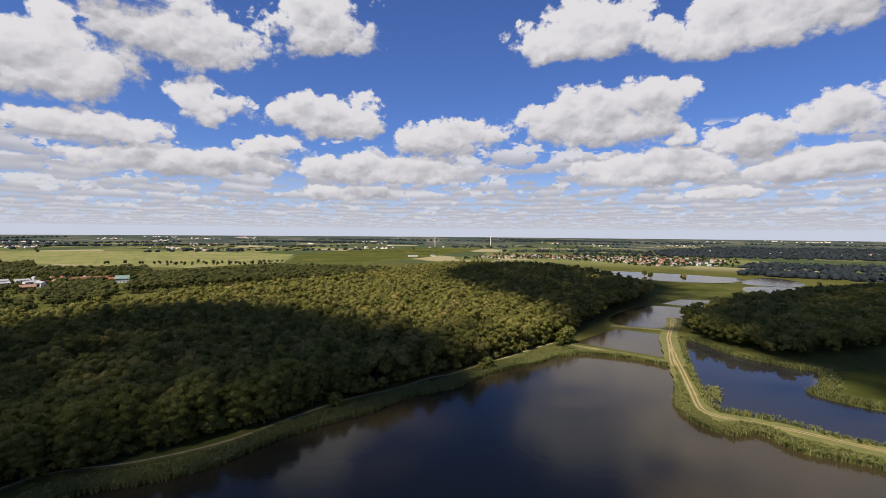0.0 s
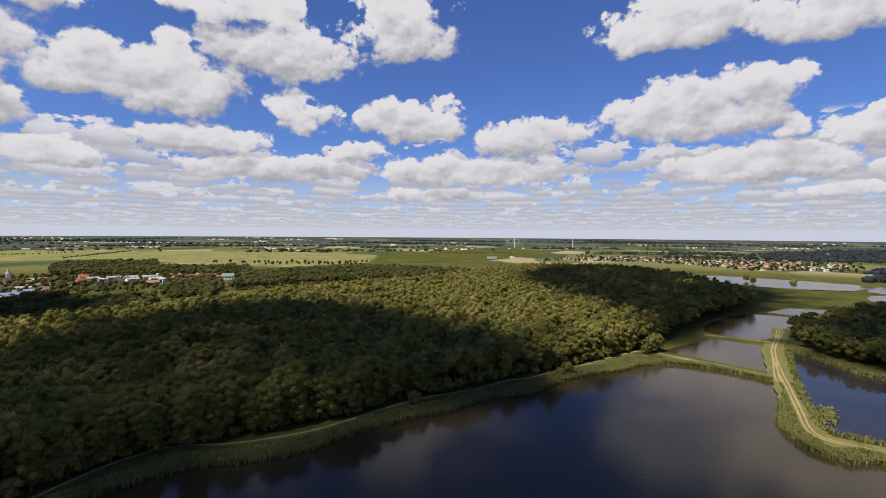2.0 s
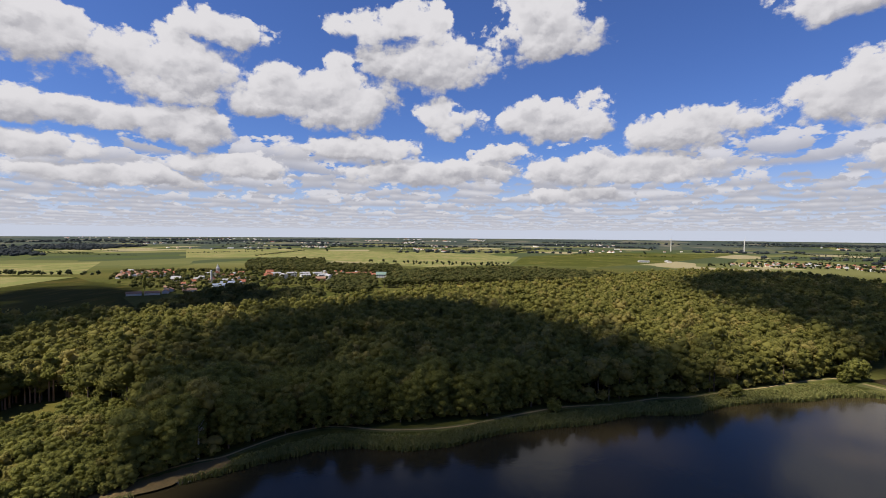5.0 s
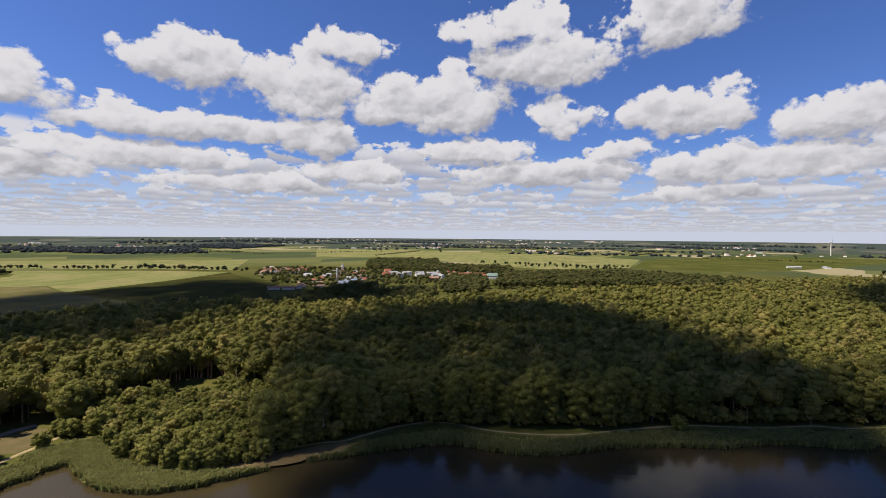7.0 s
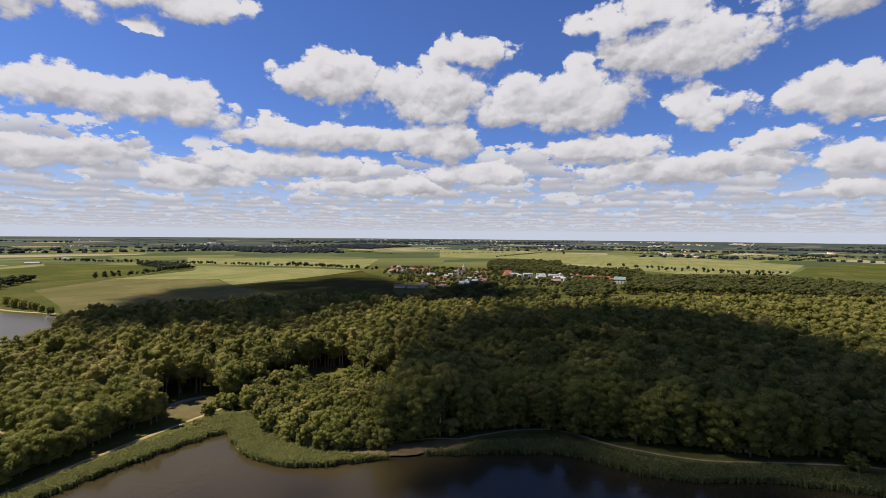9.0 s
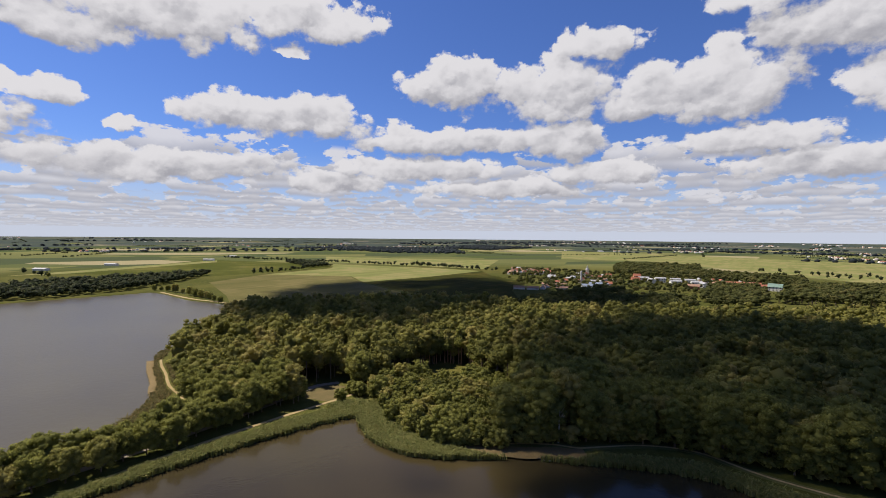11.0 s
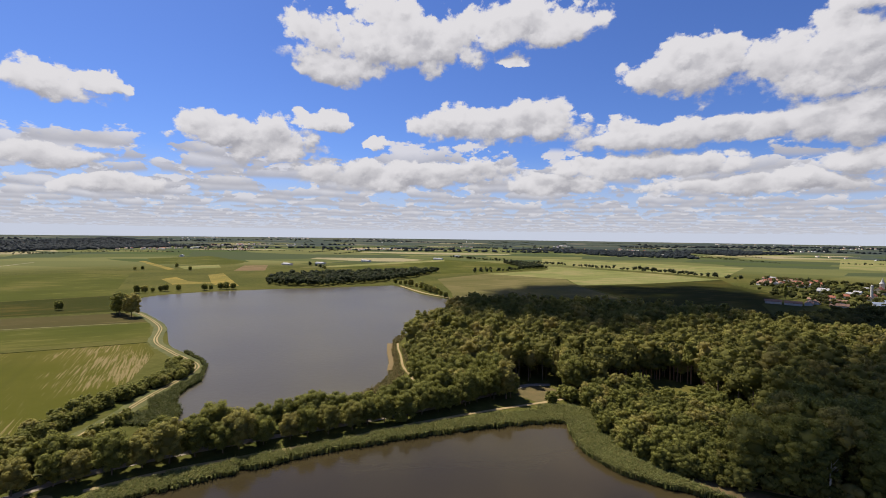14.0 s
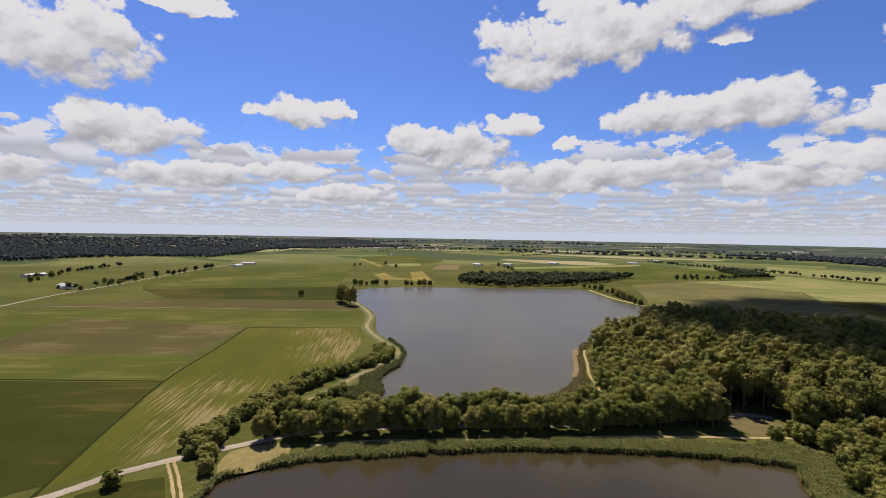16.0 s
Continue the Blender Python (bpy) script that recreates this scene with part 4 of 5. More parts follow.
track("brown_bank", [(-216, -43), (-232, -48), (-251, -52), (-272, -58), (-290, -62)], 5, EARTH, "brown dried reed bank beside the water", 0.04, 31, kind_word="bank", clear=-20)
DITCH = mottled("ditch grass", ((0.020, 0.024, 0.008), (0.028, 0.032, 0.010), (0.015, 0.018, 0.007)), 0.2, 1.0, 0.1, spec=0.0)
track("ditch", [(-50, -140), (-56, -146), (-120, -206), (-172, -243), (-222, -280)], 1.1, DITCH, "dark overgrown ditch between fields", 0.09, 20, kind_word="ditch")
track("ditch", [(-222, -280), (-244, -246), (-266, -213)], 1.3, DITCH, "dark overgrown ditch between fields", 0.09, 21, kind_word="ditch")
track("ditch", [(-84, -271), (-122, -208)], 1.2, DITCH, "dark overgrown ditch between fields", 0.09, 22, kind_word="ditch")
track("ditch", [(-440, 180), (-540, 230), (-622, 362), (-749, 362)], 1.8, DITCH, "dark overgrown ditch between fields", 0.09, 24, kind_word="ditch")
DRY = curve_through([(-94, -122), (-104, -116), (-107, -110), (-99, -104), (-88, -107), (-84, -114)], 3, True)
tagged(new("dry_bank", flat_poly("dry_bank", DRY, 0.05, mottled("dry straw", ((0.155, 0.118, 0.050), (0.19, 0.15, 0.068), (0.10, 0.088, 0.034)), 0.3, 1.0, 0.08, spec=0.02))), "dry yellow grass bank above the water", "grass", kind="structure")


# ---- fields ----
def field(points, mat, label, z):
    poly = curve_through(points, 1, True)
    return tagged(new("field", flat_poly("field", poly, z, mat)), label, "field", kind="structure")


STRIPED = field_material("striped meadow", (0.055, 0.057, 0.009), (0.075, 0.069, 0.014), (0.180, 0.138, 0.070), -36, 0.95, -0.095, 0.045, bare=((-212, -184, 44, 0.12), (-90, -148, 36, 0.09), (-150, -186, 45, 0.05), (-118, -172, 45, 0.05)))
BARE = mottled("thin grass on brown earth", ((0.085, 0.066, 0.026), (0.110, 0.080, 0.034), (0.056, 0.058, 0.018)), 0.25, 0.95, 0.05)
GREEN = field_material("green crop", (0.046, 0.053, 0.010), (0.066, 0.068, 0.015), (0.098, 0.088, 0.026), 56, 0.10, -0.05)
DARK = field_material("dark green crop", (0.023, 0.026, 0.005), (0.034, 0.034, 0.008), (0.060, 0.048, 0.012), 56, 0.12, -0.03)
PALE = field_material("pale green crop", (0.132, 0.140, 0.048), (0.160, 0.158, 0.060), (0.185, 0.165, 0.072), 56, 0.06)
BROWN = field_material("thin brown crop", (0.056, 0.047, 0.019), (0.072, 0.058, 0.024), (0.095, 0.076, 0.032), 56, 0.10, -0.02)
TAN = field_material("tan crop", (0.088, 0.080, 0.030), (0.106, 0.093, 0.037), (0.125, 0.104, 0.046), 56, 0.10, -0.02)
STUBBLE = field_material("ploughed earth", (0.150, 0.100, 0.058), (0.185, 0.128, 0.075), (0.105, 0.080, 0.040), 30, 0.2, 0.02)
YELLOW = field_material("ripe yellow crop", (0.215, 0.160, 0.040), (0.250, 0.185, 0.060), (0.120, 0.105, 0.030), 30, 0.2, 0.05)
field([(-55, -145), (-120, -206), (-222, -279), (-265, -213), (-243, -189), (-196, -164), (-150, -153), (-112, -147), (-93, -138), (-69, -142)], STRIPED, "green meadow with bare sandy mowing stripes", 0.05)
field([(-83, -268), (-121, -207), (-56, -146), (20, -176), (40, -260)], DARK, "dark green crop field", 0.05)
field([(-100, -322), (-155, -240), (-122, -209), (-84, -270), (30, -270), (20, -360)], GREEN, "bright green crop strip", 0.05)
field([(-113, -367), (-172, -418), (-222, -281), (-157, -242), (-102, -328)], BROWN, "thin brownish green crop field", 0.05)
field([(-144, -469), (-182, -474), (-325, -258), (-280, -222), (-226, -287), (-174, -420), (-115, -372)], GREEN, "green strip field", 0.05)
field([(-169, -517), (-270, -461), (-361, -308), (-329, -264), (-184, -480)], BROWN, "brown and green strip field", 0.06)
field([(-270, -463), (-298, -566), (-461, -403), (-369, -320)], DARK, "darker field with a shaded band", 0.05)
field([(-300, -568), (-345, -655), (-560, -780), (-700, -700), (-684, -585), (-471, -420), (-463, -406)], GREEN, "broad green meadow", 0.05)
field([(-634, -490), (-668, -492), (-612, -430), (-604, -384), (-592, -386), (-570, -424)], YELLOW, "patchy yellow ripe field", 0.075)
field([(-716, -470), (-749, -463), (-575, -333), (-566, -352), (-588, -380)], YELLOW, "ripe yellow strip field", 0.085)
field([(-1126, -913), (-1302, -850), (-1076, -606), (-941, -565), (-938, -748)], GREEN, "bright green field far beyond the pond", 0.06)
field([(-1017, -850), (-1021, -834), (-810, -599), (-796, -604)], YELLOW, "narrow sandy strip field", 0.09)
field([(-875, -642), (-952, -602), (-878, -549), (-814, -581)], PALE, "pale strip field", 0.07)
field([(-806, -479), (-947, -539), (-974, -499), (-829, -430)], STUBBLE, "reddish brown ploughed field", 0.07)
field([(-923, -404), (-1360, -151), (-1269, -141), (-954, -334)], PALE, "long pale strip before the green field", 0.08)
field([(-448, -34), (-572, -52), (-740, -91), (-860, -20), (-785, 117), (-686, 119), (-425, 172), (-422, 100), (-436, 20)], TAN, "wide light brown crop field", 0.05)
field([(-864, -20), (-990, 105), (-1040, 117), (-1145, 109), (-951, 321), (-850, 390), (-753, 246), (-690, 122), (-788, 120)], PALE, "wide pale green field", 0.05)
field([(-852, 388), (-755, 250), (-692, 126), (-425, 178), (-392, 200), (-440, 250), (-540, 290), (-622, 361), (-749, 361)], DARK, "dull green field behind the wood", 0.05)
field([(-838, -104), (-952, -349), (-1386, -173), (-1127, 126), (-1000, 100)], GREEN, "bright green field beyond the pond", 0.05)
field([(-1234, 118), (-903, 418), (-1226, 610), (-1543, 148)], PALE, "pale field beyond the avenue", 0.06)
field([(-956, 1001), (-490, 895), (-372, 1085), (-482, 1502), (-877, 1661), (-1466, 1537)], PALE, "very wide pale green field", 0.06)
field([(-365, 1090), (-166, 1110), (-40, 1390), (208, 2249), (-300, 2100), (-470, 1510)], GREEN, "green field running to the plain", 0.06)
field([(-1097, 1035), (-700, 960), (-960, 1010), (-1460, 1545), (-2000, 1345), (-1251, 841)], PALE, "light field behind the village", 0.07)
field([(-58, -134), (-68, -130), (-75, -124), (-69, -113), (-58, -104), (-40, -112)], DARK, "dark rough grass between road and pond", 0.04)
field([(184, 190), (182, 212), (200, 236), (250, 240), (330, 200), (300, 130)], GREEN, "green meadow on the pond's far side", 0.05)
field([(270, 560), (365, 595), (382, 657), (326, 691), (290, 640)], GREEN, "green meadow between the ponds", 0.05)

field([(-301, 567), (-285, 600), (-262, 612), (-240, 580), (-264, 562)], YELLOW, "pale cut clearing at the far edge of the wood", 0.06)
field([(-217, 14), (-222, 26), (-212, 34), (-202, 30), (-197, 22), (-204, 14)], BARE, "bare brownish ground between the paths", 0.05)
field([(-236, 78), (-238, 92), (-226, 102), (-210, 96), (-198, 84), (-200, 74), (-216, 70)], mottled("clearing grass", ((0.072, 0.068, 0.016), (0.105, 0.092, 0.026), (0.060, 0.050, 0.016)), 0.12, 1.0, 0.08, spec=0.02), "yellowish grass clearing before the pines", 0.05)
field([(-507, 431), (-451, 472), (-431, 494), (-386, 438), (-415, 386)], GREEN, "green meadow before the village", 0.05)


# ---- reeds ----
def reed_belt(name, pond, spots, seed, label, height=(1.0, 1.7), width=0.15, mat=None):
    """Tufts of reed: three upright leaves that lean apart."""
    rng = np.random.default_rng(seed)
    n = len(spots)
    V, F, tint, count = [], [], [], 0
    for k in range(3):
        a = rng.uniform(0, math.tau, n)
        h, w = rng.uniform(*height, n), width * rng.uniform(0.6, 1.3, n)
        out = rng.normal(size=(n, 2)) * 0.55
        base = np.column_stack([spots + rng.uniform(-0.4, 0.4, (n, 2)), np.full(n, -0.6)])
        side = np.column_stack([np.cos(a) * w, np.sin(a) * w, np.zeros(n)])
        bend = base + np.column_stack([out * 0.3, h * 0.72 + 0.6])
        tip = base + np.column_stack([out * 1.5, h + 0.6])
        V.append(np.stack([base - side, base + side, bend + side, bend - side, tip + side * 0.4, tip - side * 0.4], 1).reshape(-1, 3))
        i = count + np.arange(n)[:, None] * 6
        F += [i + np.array([0, 1, 2, 3]), i + np.array([3, 2, 4, 5])]
        count += n * 6
        tint.append(np.repeat(rng.uniform(0, 1, n), 6))
    me = mesh_from(name, np.concatenate(V), np.concatenate(F), mat or REED, tint=np.concatenate(tint))
    return tagged(new(name, me), label, "reeds", kind="stuff")


def belt_spots(pond, box, widths, density, seed):
    """Places within a belt outside a pond's edge; widths: (x, y, metres) by the nearest of them."""
    rng = np.random.default_rng(seed)
    x0, y0, x1, y1 = box
    q = rng.uniform((x0, y0), (x1, y1), (int((x1 - x0) * (y1 - y0) * density), 2))
    d = inside(pond, q)
    q, d = q[(d > -2) & (d < 18)], d[(d > -2) & (d < 18)]
    W = np.array(widths, float)
    near = np.argmin(((q[:, None, :] - W[None, :, :2]) ** 2).sum(2), 1)
    rag = np.array([noise.noise((x * 0.25, y * 0.25, 0.0)) for x, y in q]) * 1.2
    keep = (d > rag - 0.6) & (d < W[near, 2] + rag)
    for line, w in TRACKS:
        keep &= along(line, q) > w
    keep &= inside(DRY, q) > -1.2
    return q[keep]


NORTH = [(-135, 50, 9), (-128, 70, 6), (-126, 84, 1), (-116, 104, 6), (-100, 120, 7), (-70, 140, 8), (-40, 165, 9), (0, 205, 10), (35, 243, 12), (68, 270, 14), (85, 282, 5)]
reed_belt("reed_belt", POND_MAIN, belt_spots(POND_MAIN, (-150, 36, 100, 292), NORTH, 4.0, 51), 52, "belt of green reeds along the wooded shore")
CORNER_REEDS = [(-190, 36, 15), (-176, 38, 14), (-160, 40, 14), (-148, 46, 13), (-139, 56, 11), (-132, 70, 6), (-180, 12, 9), (-165, -12, 7), (-150, -38, 6), (-130, -66, 6), (-112, -90, 7), (-98, -102, 4), (-90, -108, 2), (-84, -112, 1)]
reed_belt("reed_belt", POND_MAIN, belt_spots(POND_MAIN, (-205, -116, -128, 66), CORNER_REEDS, 6.0, 53), 54, "broad pale green reed bed at the pond corner", (1.0, 1.6))
reed_belt("reed_belt", POND_MAIN, belt_spots(POND_MAIN, (-128, -122, -70, -70), CORNER_REEDS, 6.0, 55), 56, "green reeds below the dam", (0.7, 1.3))
DIKE_REEDS = [(120, 236, 6), (108, 210, 6), (99, 188, 6), (98, 172, 6), (106, 164, 8), (116, 160, 7), (120, 150, 7), (140, 138, 6)]
reed_belt("reed_belt", POND_MAIN, belt_spots(POND_MAIN, (80, 95, 200, 290), DIKE_REEDS, 3.5, 57), 58, "reeds along the foot of the dike")
reed_belt("reed_belt", POND_EAST, belt_spots(POND_EAST, (105, 100, 240, 320), [(140, 262, 2.5), (115, 195, 3), (140, 165, 3), (175, 195, 9), (190, 235, 8), (180, 260, 6)], 1.0, 59), 60, "reeds round the dark side pond")
reed_belt("reed_belt", POND_WEST, belt_spots(POND_WEST, (-260, -175, -150, -105), [(-215, -138, 1), (-204, -135, 3), (-190, -133, 6), (-176, -127, 9), (-160, -116, 14), (-148, -112, 12), (-240, -165, 1)], 4.0, 65), 66, "dark green reed bed on the pond bank", (0.8, 1.4), mat=REED_DARK)
reed_belt("reed_belt", POND_WEST, belt_spots(POND_WEST, (-450, -70, -190, -25), [(-215, -48, 6), (-240, -45, 7), (-262, -50, 8), (-300, -56, 4), (-343, -40, 4), (-405, -45, 10), (-424, -38, 10)], 2.2, 67), 68, "brownish reeds on the wooded bank", (0.6, 1.2), mat=REED_BROWN)
# floating weed in the side pond
rng = np.random.default_rng(69)
weed = np.array([(122, 206)]) + rng.normal(size=(110, 2)) * np.array([2.0, 6.0]) @ np.array([[0.9, 0.3], [0.45, 0.9]])
reed_belt("water_weed", POND_EAST, weed, 70, "patch of weed rising from the water", (0.02, 0.22), 0.40)


# ---- village ----
WALL_WHITE = mottled("white render", ((0.60, 0.58, 0.54), (0.68, 0.66, 0.62), (0.52, 0.50, 0.46)), 0.3, 0.9)
WALL_CREAM = mottled("cream render", ((0.66, 0.57, 0.40), (0.72, 0.64, 0.48), (0.56, 0.48, 0.34)), 0.3, 0.9)
WALL_GREY = mottled("grey render", ((0.42, 0.41, 0.40), (0.50, 0.49, 0.47), (0.34, 0.33, 0.32)), 0.3, 0.9)
WALL_ORANGE = mottled("orange render", ((0.62, 0.34, 0.16), (0.68, 0.40, 0.20), (0.52, 0.28, 0.13)), 0.3, 0.9)
ROOF_RED = mottled("red tiles", ((0.23, 0.085, 0.052), (0.27, 0.105, 0.065), (0.17, 0.062, 0.04)), 0.5, 0.8)
ROOF_BROWN = mottled("brown tiles", ((0.22, 0.13, 0.09), (0.28, 0.17, 0.12), (0.15, 0.09, 0.07)), 0.5, 0.85)
ROOF_GREY = mottled("grey sheet roof", ((0.26, 0.26, 0.27), (0.33, 0.33, 0.34), (0.19, 0.19, 0.20)), 0.4, 0.6)
ROOF_BLUE = mottled("blue sheet roof", ((0.15, 0.18, 0.24), (0.19, 0.22, 0.28), (0.11, 0.13, 0.19)), 0.4, 0.5)
ROOF_TEAL = mottled("green copper roof", ((0.12, 0.18, 0.15), (0.15, 0.21, 0.18), (0.10, 0.15, 0.13)), 0.4, 0.6)
GLASS = material("window glass", 0.1)[0]
GLASS.node_tree.nodes["Principled BSDF"].inputs["Base Color"].default_value = (0.03, 0.035, 0.04, 1)


def box_bm(bm, x0, y0, z0, x1, y1, z1):
    v = [bm.verts.new(p) for p in ((x0, y0, z0), (x1, y0, z0), (x1, y1, z0), (x0, y1, z0), (x0, y0, z1), (x1, y0, z1), (x1, y1, z1), (x0, y1, z1))]
    for f in ((3, 2, 1, 0), (4, 5, 6, 7), (0, 1, 5, 4), (1, 2, 6, 5), (2, 3, 7, 6), (3, 0, 4, 7)):
        bm.faces.new([v[i] for i in f])


def gable_bm(w, d, h, rise, over=0.5, thick=0.25):
    """A ridge roof along x with eaves that overhang."""
    bm = bmesh.new()
    a, b = w / 2 + over, d / 2 + over
    drop = rise * over / (d / 2)
    outer = ((-b, h - drop), (0, h + rise), (b, h - drop), (b, h - drop - thick), (0, h + rise - thick), (-b, h - drop - thick))
    L, R = [bm.verts.new((-a, y, z)) for y, z in outer], [bm.verts.new((a, y, z)) for y, z in outer]
    for i in range(6):
        j = (i + 1) % 6
        bm.faces.new((L[i], R[i], R[j], L[j]))
    for q in ((0, 1, 4, 5), (1, 2, 3, 4)):
        bm.faces.new([L[i] for i in q][::-1])
        bm.faces.new([R[i] for i in q])
    bmesh.ops.recalc_face_normals(bm, faces=bm.faces[:])
    return bm


def wall_bm(w, d, h, rise):
    bm = bmesh.new()
    L = [bm.verts.new((-w / 2, y, z)) for y, z in ((-d / 2, -0.5), (d / 2, -0.5), (d / 2, h - 0.15), (0, h + rise - 0.28), (-d / 2, h - 0.15))]
    R = [bm.verts.new((w / 2, v.co.y, v.co.z)) for v in L]
    for i in range(5):
        j = (i + 1) % 5
        bm.faces.new((L[i], R[i], R[j], L[j]))
    bm.faces.new(L[::-1])
    bm.faces.new(R)
    bmesh.ops.recalc_face_normals(bm, faces=bm.faces[:])
    return bm


def house(name, w, d, h, rise, wall, roof, label, category="house", storeys=1, bays=0, chimney=True):
    """A gabled house: walls, windows, roof, chimney."""
    root = new(name)
    body = part("wall", wall_bm(w, d, h, rise), wall, root)
    top = part("roof", gable_bm(w, d, h, rise), roof, root)
    if chimney:
        bm = bmesh.new()
        box_bm(bm, w * 0.2, -0.9, h + rise * 0.4, w * 0.2 + 0.7, -0.2, h + rise + 0.9)
        part("chimney", bm, ROOF_BROWN, top)
    if bays:
        bm = bmesh.new()
        box_bm(bm, -0.6, -0.04, -0.75, 0.6, 0.04, 0.75)
        pane = bpy.data.meshes.new("window")
        bm.to_mesh(pane)
        bm.free()
        pane.materials.append(GLASS)
        for s in range(storeys):
            for b in range(bays):
                for side in (-1, 1):
                    o = new("window", pane)
                    o.parent = body
                    o.location = ((b + 0.5) / bays * w - w / 2, side * d / 2, h * (s + 0.55) / storeys)
    return tagged(root, label, category)


def put(ob, x, y, turn):
    ob.matrix_world = pose(x, y, 0, 0, 0, turn)
    return ob


FAMILY = []
for w, d, h, r, wall, roof, words in ((11, 8.5, 4.2, 3.6, WALL_WHITE, ROOF_RED, "white house with a red tiled roof in the village"), (13, 9, 4.5, 3.8, WALL_CREAM, ROOF_RED, "cream house with a red tiled roof in the village"),
                                      (10, 8, 4.0, 3.2, WALL_GREY, ROOF_BROWN, "grey house with a brown tiled roof"), (12, 8, 5.6, 2.6, WALL_WHITE, ROOF_GREY, "white house under a grey sheet roof"),
                                      (14, 9, 4.2, 3.6, WALL_WHITE, ROOF_BROWN, "white house with a brown tiled roof")):
    FAMILY.append(tagged(house("house", w, d, h, r, wall, roof, words, bays=3), group="village houses"))
first = set()


def village(poly, spacing, seed, turn, few=None):
    rng = np.random.default_rng(seed)
    spots = scatter(np.array(poly, float), spacing, seed)
    if few:
        spots = spots[rng.permutation(len(spots))[:few]]
    for x, y in spots:
        k = int(rng.choice(5, p=(0.22, 0.16, 0.22, 0.18, 0.22)))
        m = pose(x, y, 0, 0, 0, turn + rng.choice([0, 90]) + rng.normal() * 8) @ Matrix.Scale(rng.uniform(0.72, 0.9), 4)
        if k not in first:
            first.add(k)
            FAMILY[k].matrix_world = m
        else:
            copy_thing(FAMILY[k], m)


village([(-773, 400), (-714, 463), (-801, 526), (-917, 493)], 17, 301, 40)
village([(-640, 440), (-600, 480), (-660, 560), (-760, 560), (-720, 480)], 27, 302, 40, 9)
village([(-560, 600), (-480, 600), (-430, 660), (-500, 700), (-600, 680)], 20, 304, 66, 14)
village([(-600, 380), (-540, 460), (-560, 540), (-640, 500), (-650, 420)], 20, 305, 50, 14)
village([(58, 1310), (322, 1349), (425, 1178), (464, 1040), (640, 1060), (802, 1302), (572, 1487), (218, 1544)], 32, 303, 20, 170)

shed = put(tagged(house("shed", 15, 7, 2.8, 1.8, WALL_GREY, ROOF_BROWN, "low farm shed with a brown roof", "shed", chimney=False), group="farm sheds"), -537, 320, 55)
for x, y, turn in ((-541, 338, 145), (-526, 358, 55), (-561, 380, 55), (-553, 352, 140), (-575, 366, 55), (-548, 306, 60)):
    copy_thing(shed, pose(x, y, 0, 0, 0, turn))
hall = put(tagged(house("hall", 26, 10, 3.6, 1.8, WALL_WHITE, ROOF_BLUE, "long white hall with a pale blue sheet roof", "hall", bays=5, chimney=False), group="blue-roofed halls"), -512, 398, 62)
copy_thing(hall, pose(-536, 412, 0, 0, 0, 62))
copy_thing(hall, pose(-552, 436, 0, 0, 0, 62))
block = put(tagged(house("apartment_block", 15, 8, 6.5, 1.6, WALL_WHITE, ROOF_GREY, "white two-storey apartment block", "apartment block", storeys=2, bays=4), group="white apartment blocks"), -590, 552, 65)
for x, y, turn in ((-574, 570, 65), (-556, 582, 65), (-538, 592, 65), (-560, 540, 155), (-530, 556, 65), (-510, 574, 65), (-490, 566, 155)):
    copy_thing(block, pose(x, y, 0, 0, 0, turn))
put(house("red_house", 11, 8, 7.5, 3.5, WALL_ORANGE, ROOF_RED, "tall house with a bright red roof above the village", storeys=2, bays=4), -610, 557, 60)
put(house("orange_house", 12, 9, 5, 4, WALL_ORANGE, ROOF_RED, "orange house with a red roof", bays=3), -580, 527, 60)
put(house("red_barn", 14, 9, 4.5, 2.5, ROOF_RED, ROOF_BROWN, "red brick barn at the village edge", "barn", chimney=False), -484, 540, 50)
long_hall = put(tagged(house("works_hall", 42, 10, 3.6, 2.0, WALL_WHITE, ROOF_RED, "long white works hall with a red roof", "hall", bays=10, chimney=False), group="red-roofed works halls"), -510, 640, 66)
copy_thing(long_hall, pose(-486, 664, 0, 0, 0, 66))
copy_thing(long_hall, pose(-466, 640, 0, 0, 0, 66))
put(house("green_house", 16, 11, 6, 4, WALL_WHITE, ROOF_TEAL, "white house with a green copper roof", storeys=2, bays=4), -436, 631, 30)
put(house("yellow_house", 12, 9, 4.5, 3.5, WALL_CREAM, ROOF_GREY, "yellow cream house among the fields", bays=3), -658, 427, 40)
farm = put(tagged(house("farm_hall", 28, 10, 3.4, 1.6, WALL_WHITE, ROOF_GREY, "white farm hall far out on the plain", "farm building", chimney=False), group="far farm halls"), -990, -462, 60)
for x, y, turn in ((-1046, -407, 60), (-1258, -912, 30), (-287, -823, 20), (-253, -641, 80), (-600, -803, 30), (-658, -844, 110), (-927, -1475, 20), (-1178, -336, 60), (-1350, -169, 70), (-1542, -130, 60), (-90, 1390, 20), (-30, 1430, 110), (-880, -1440, 60), (-2050, 700, 40), (-1900, 1500, 20), (-1650, 1850, 70), (-300, 2600, 0)):
    copy_thing(farm, pose(x, y, 0, 0, 0, turn))


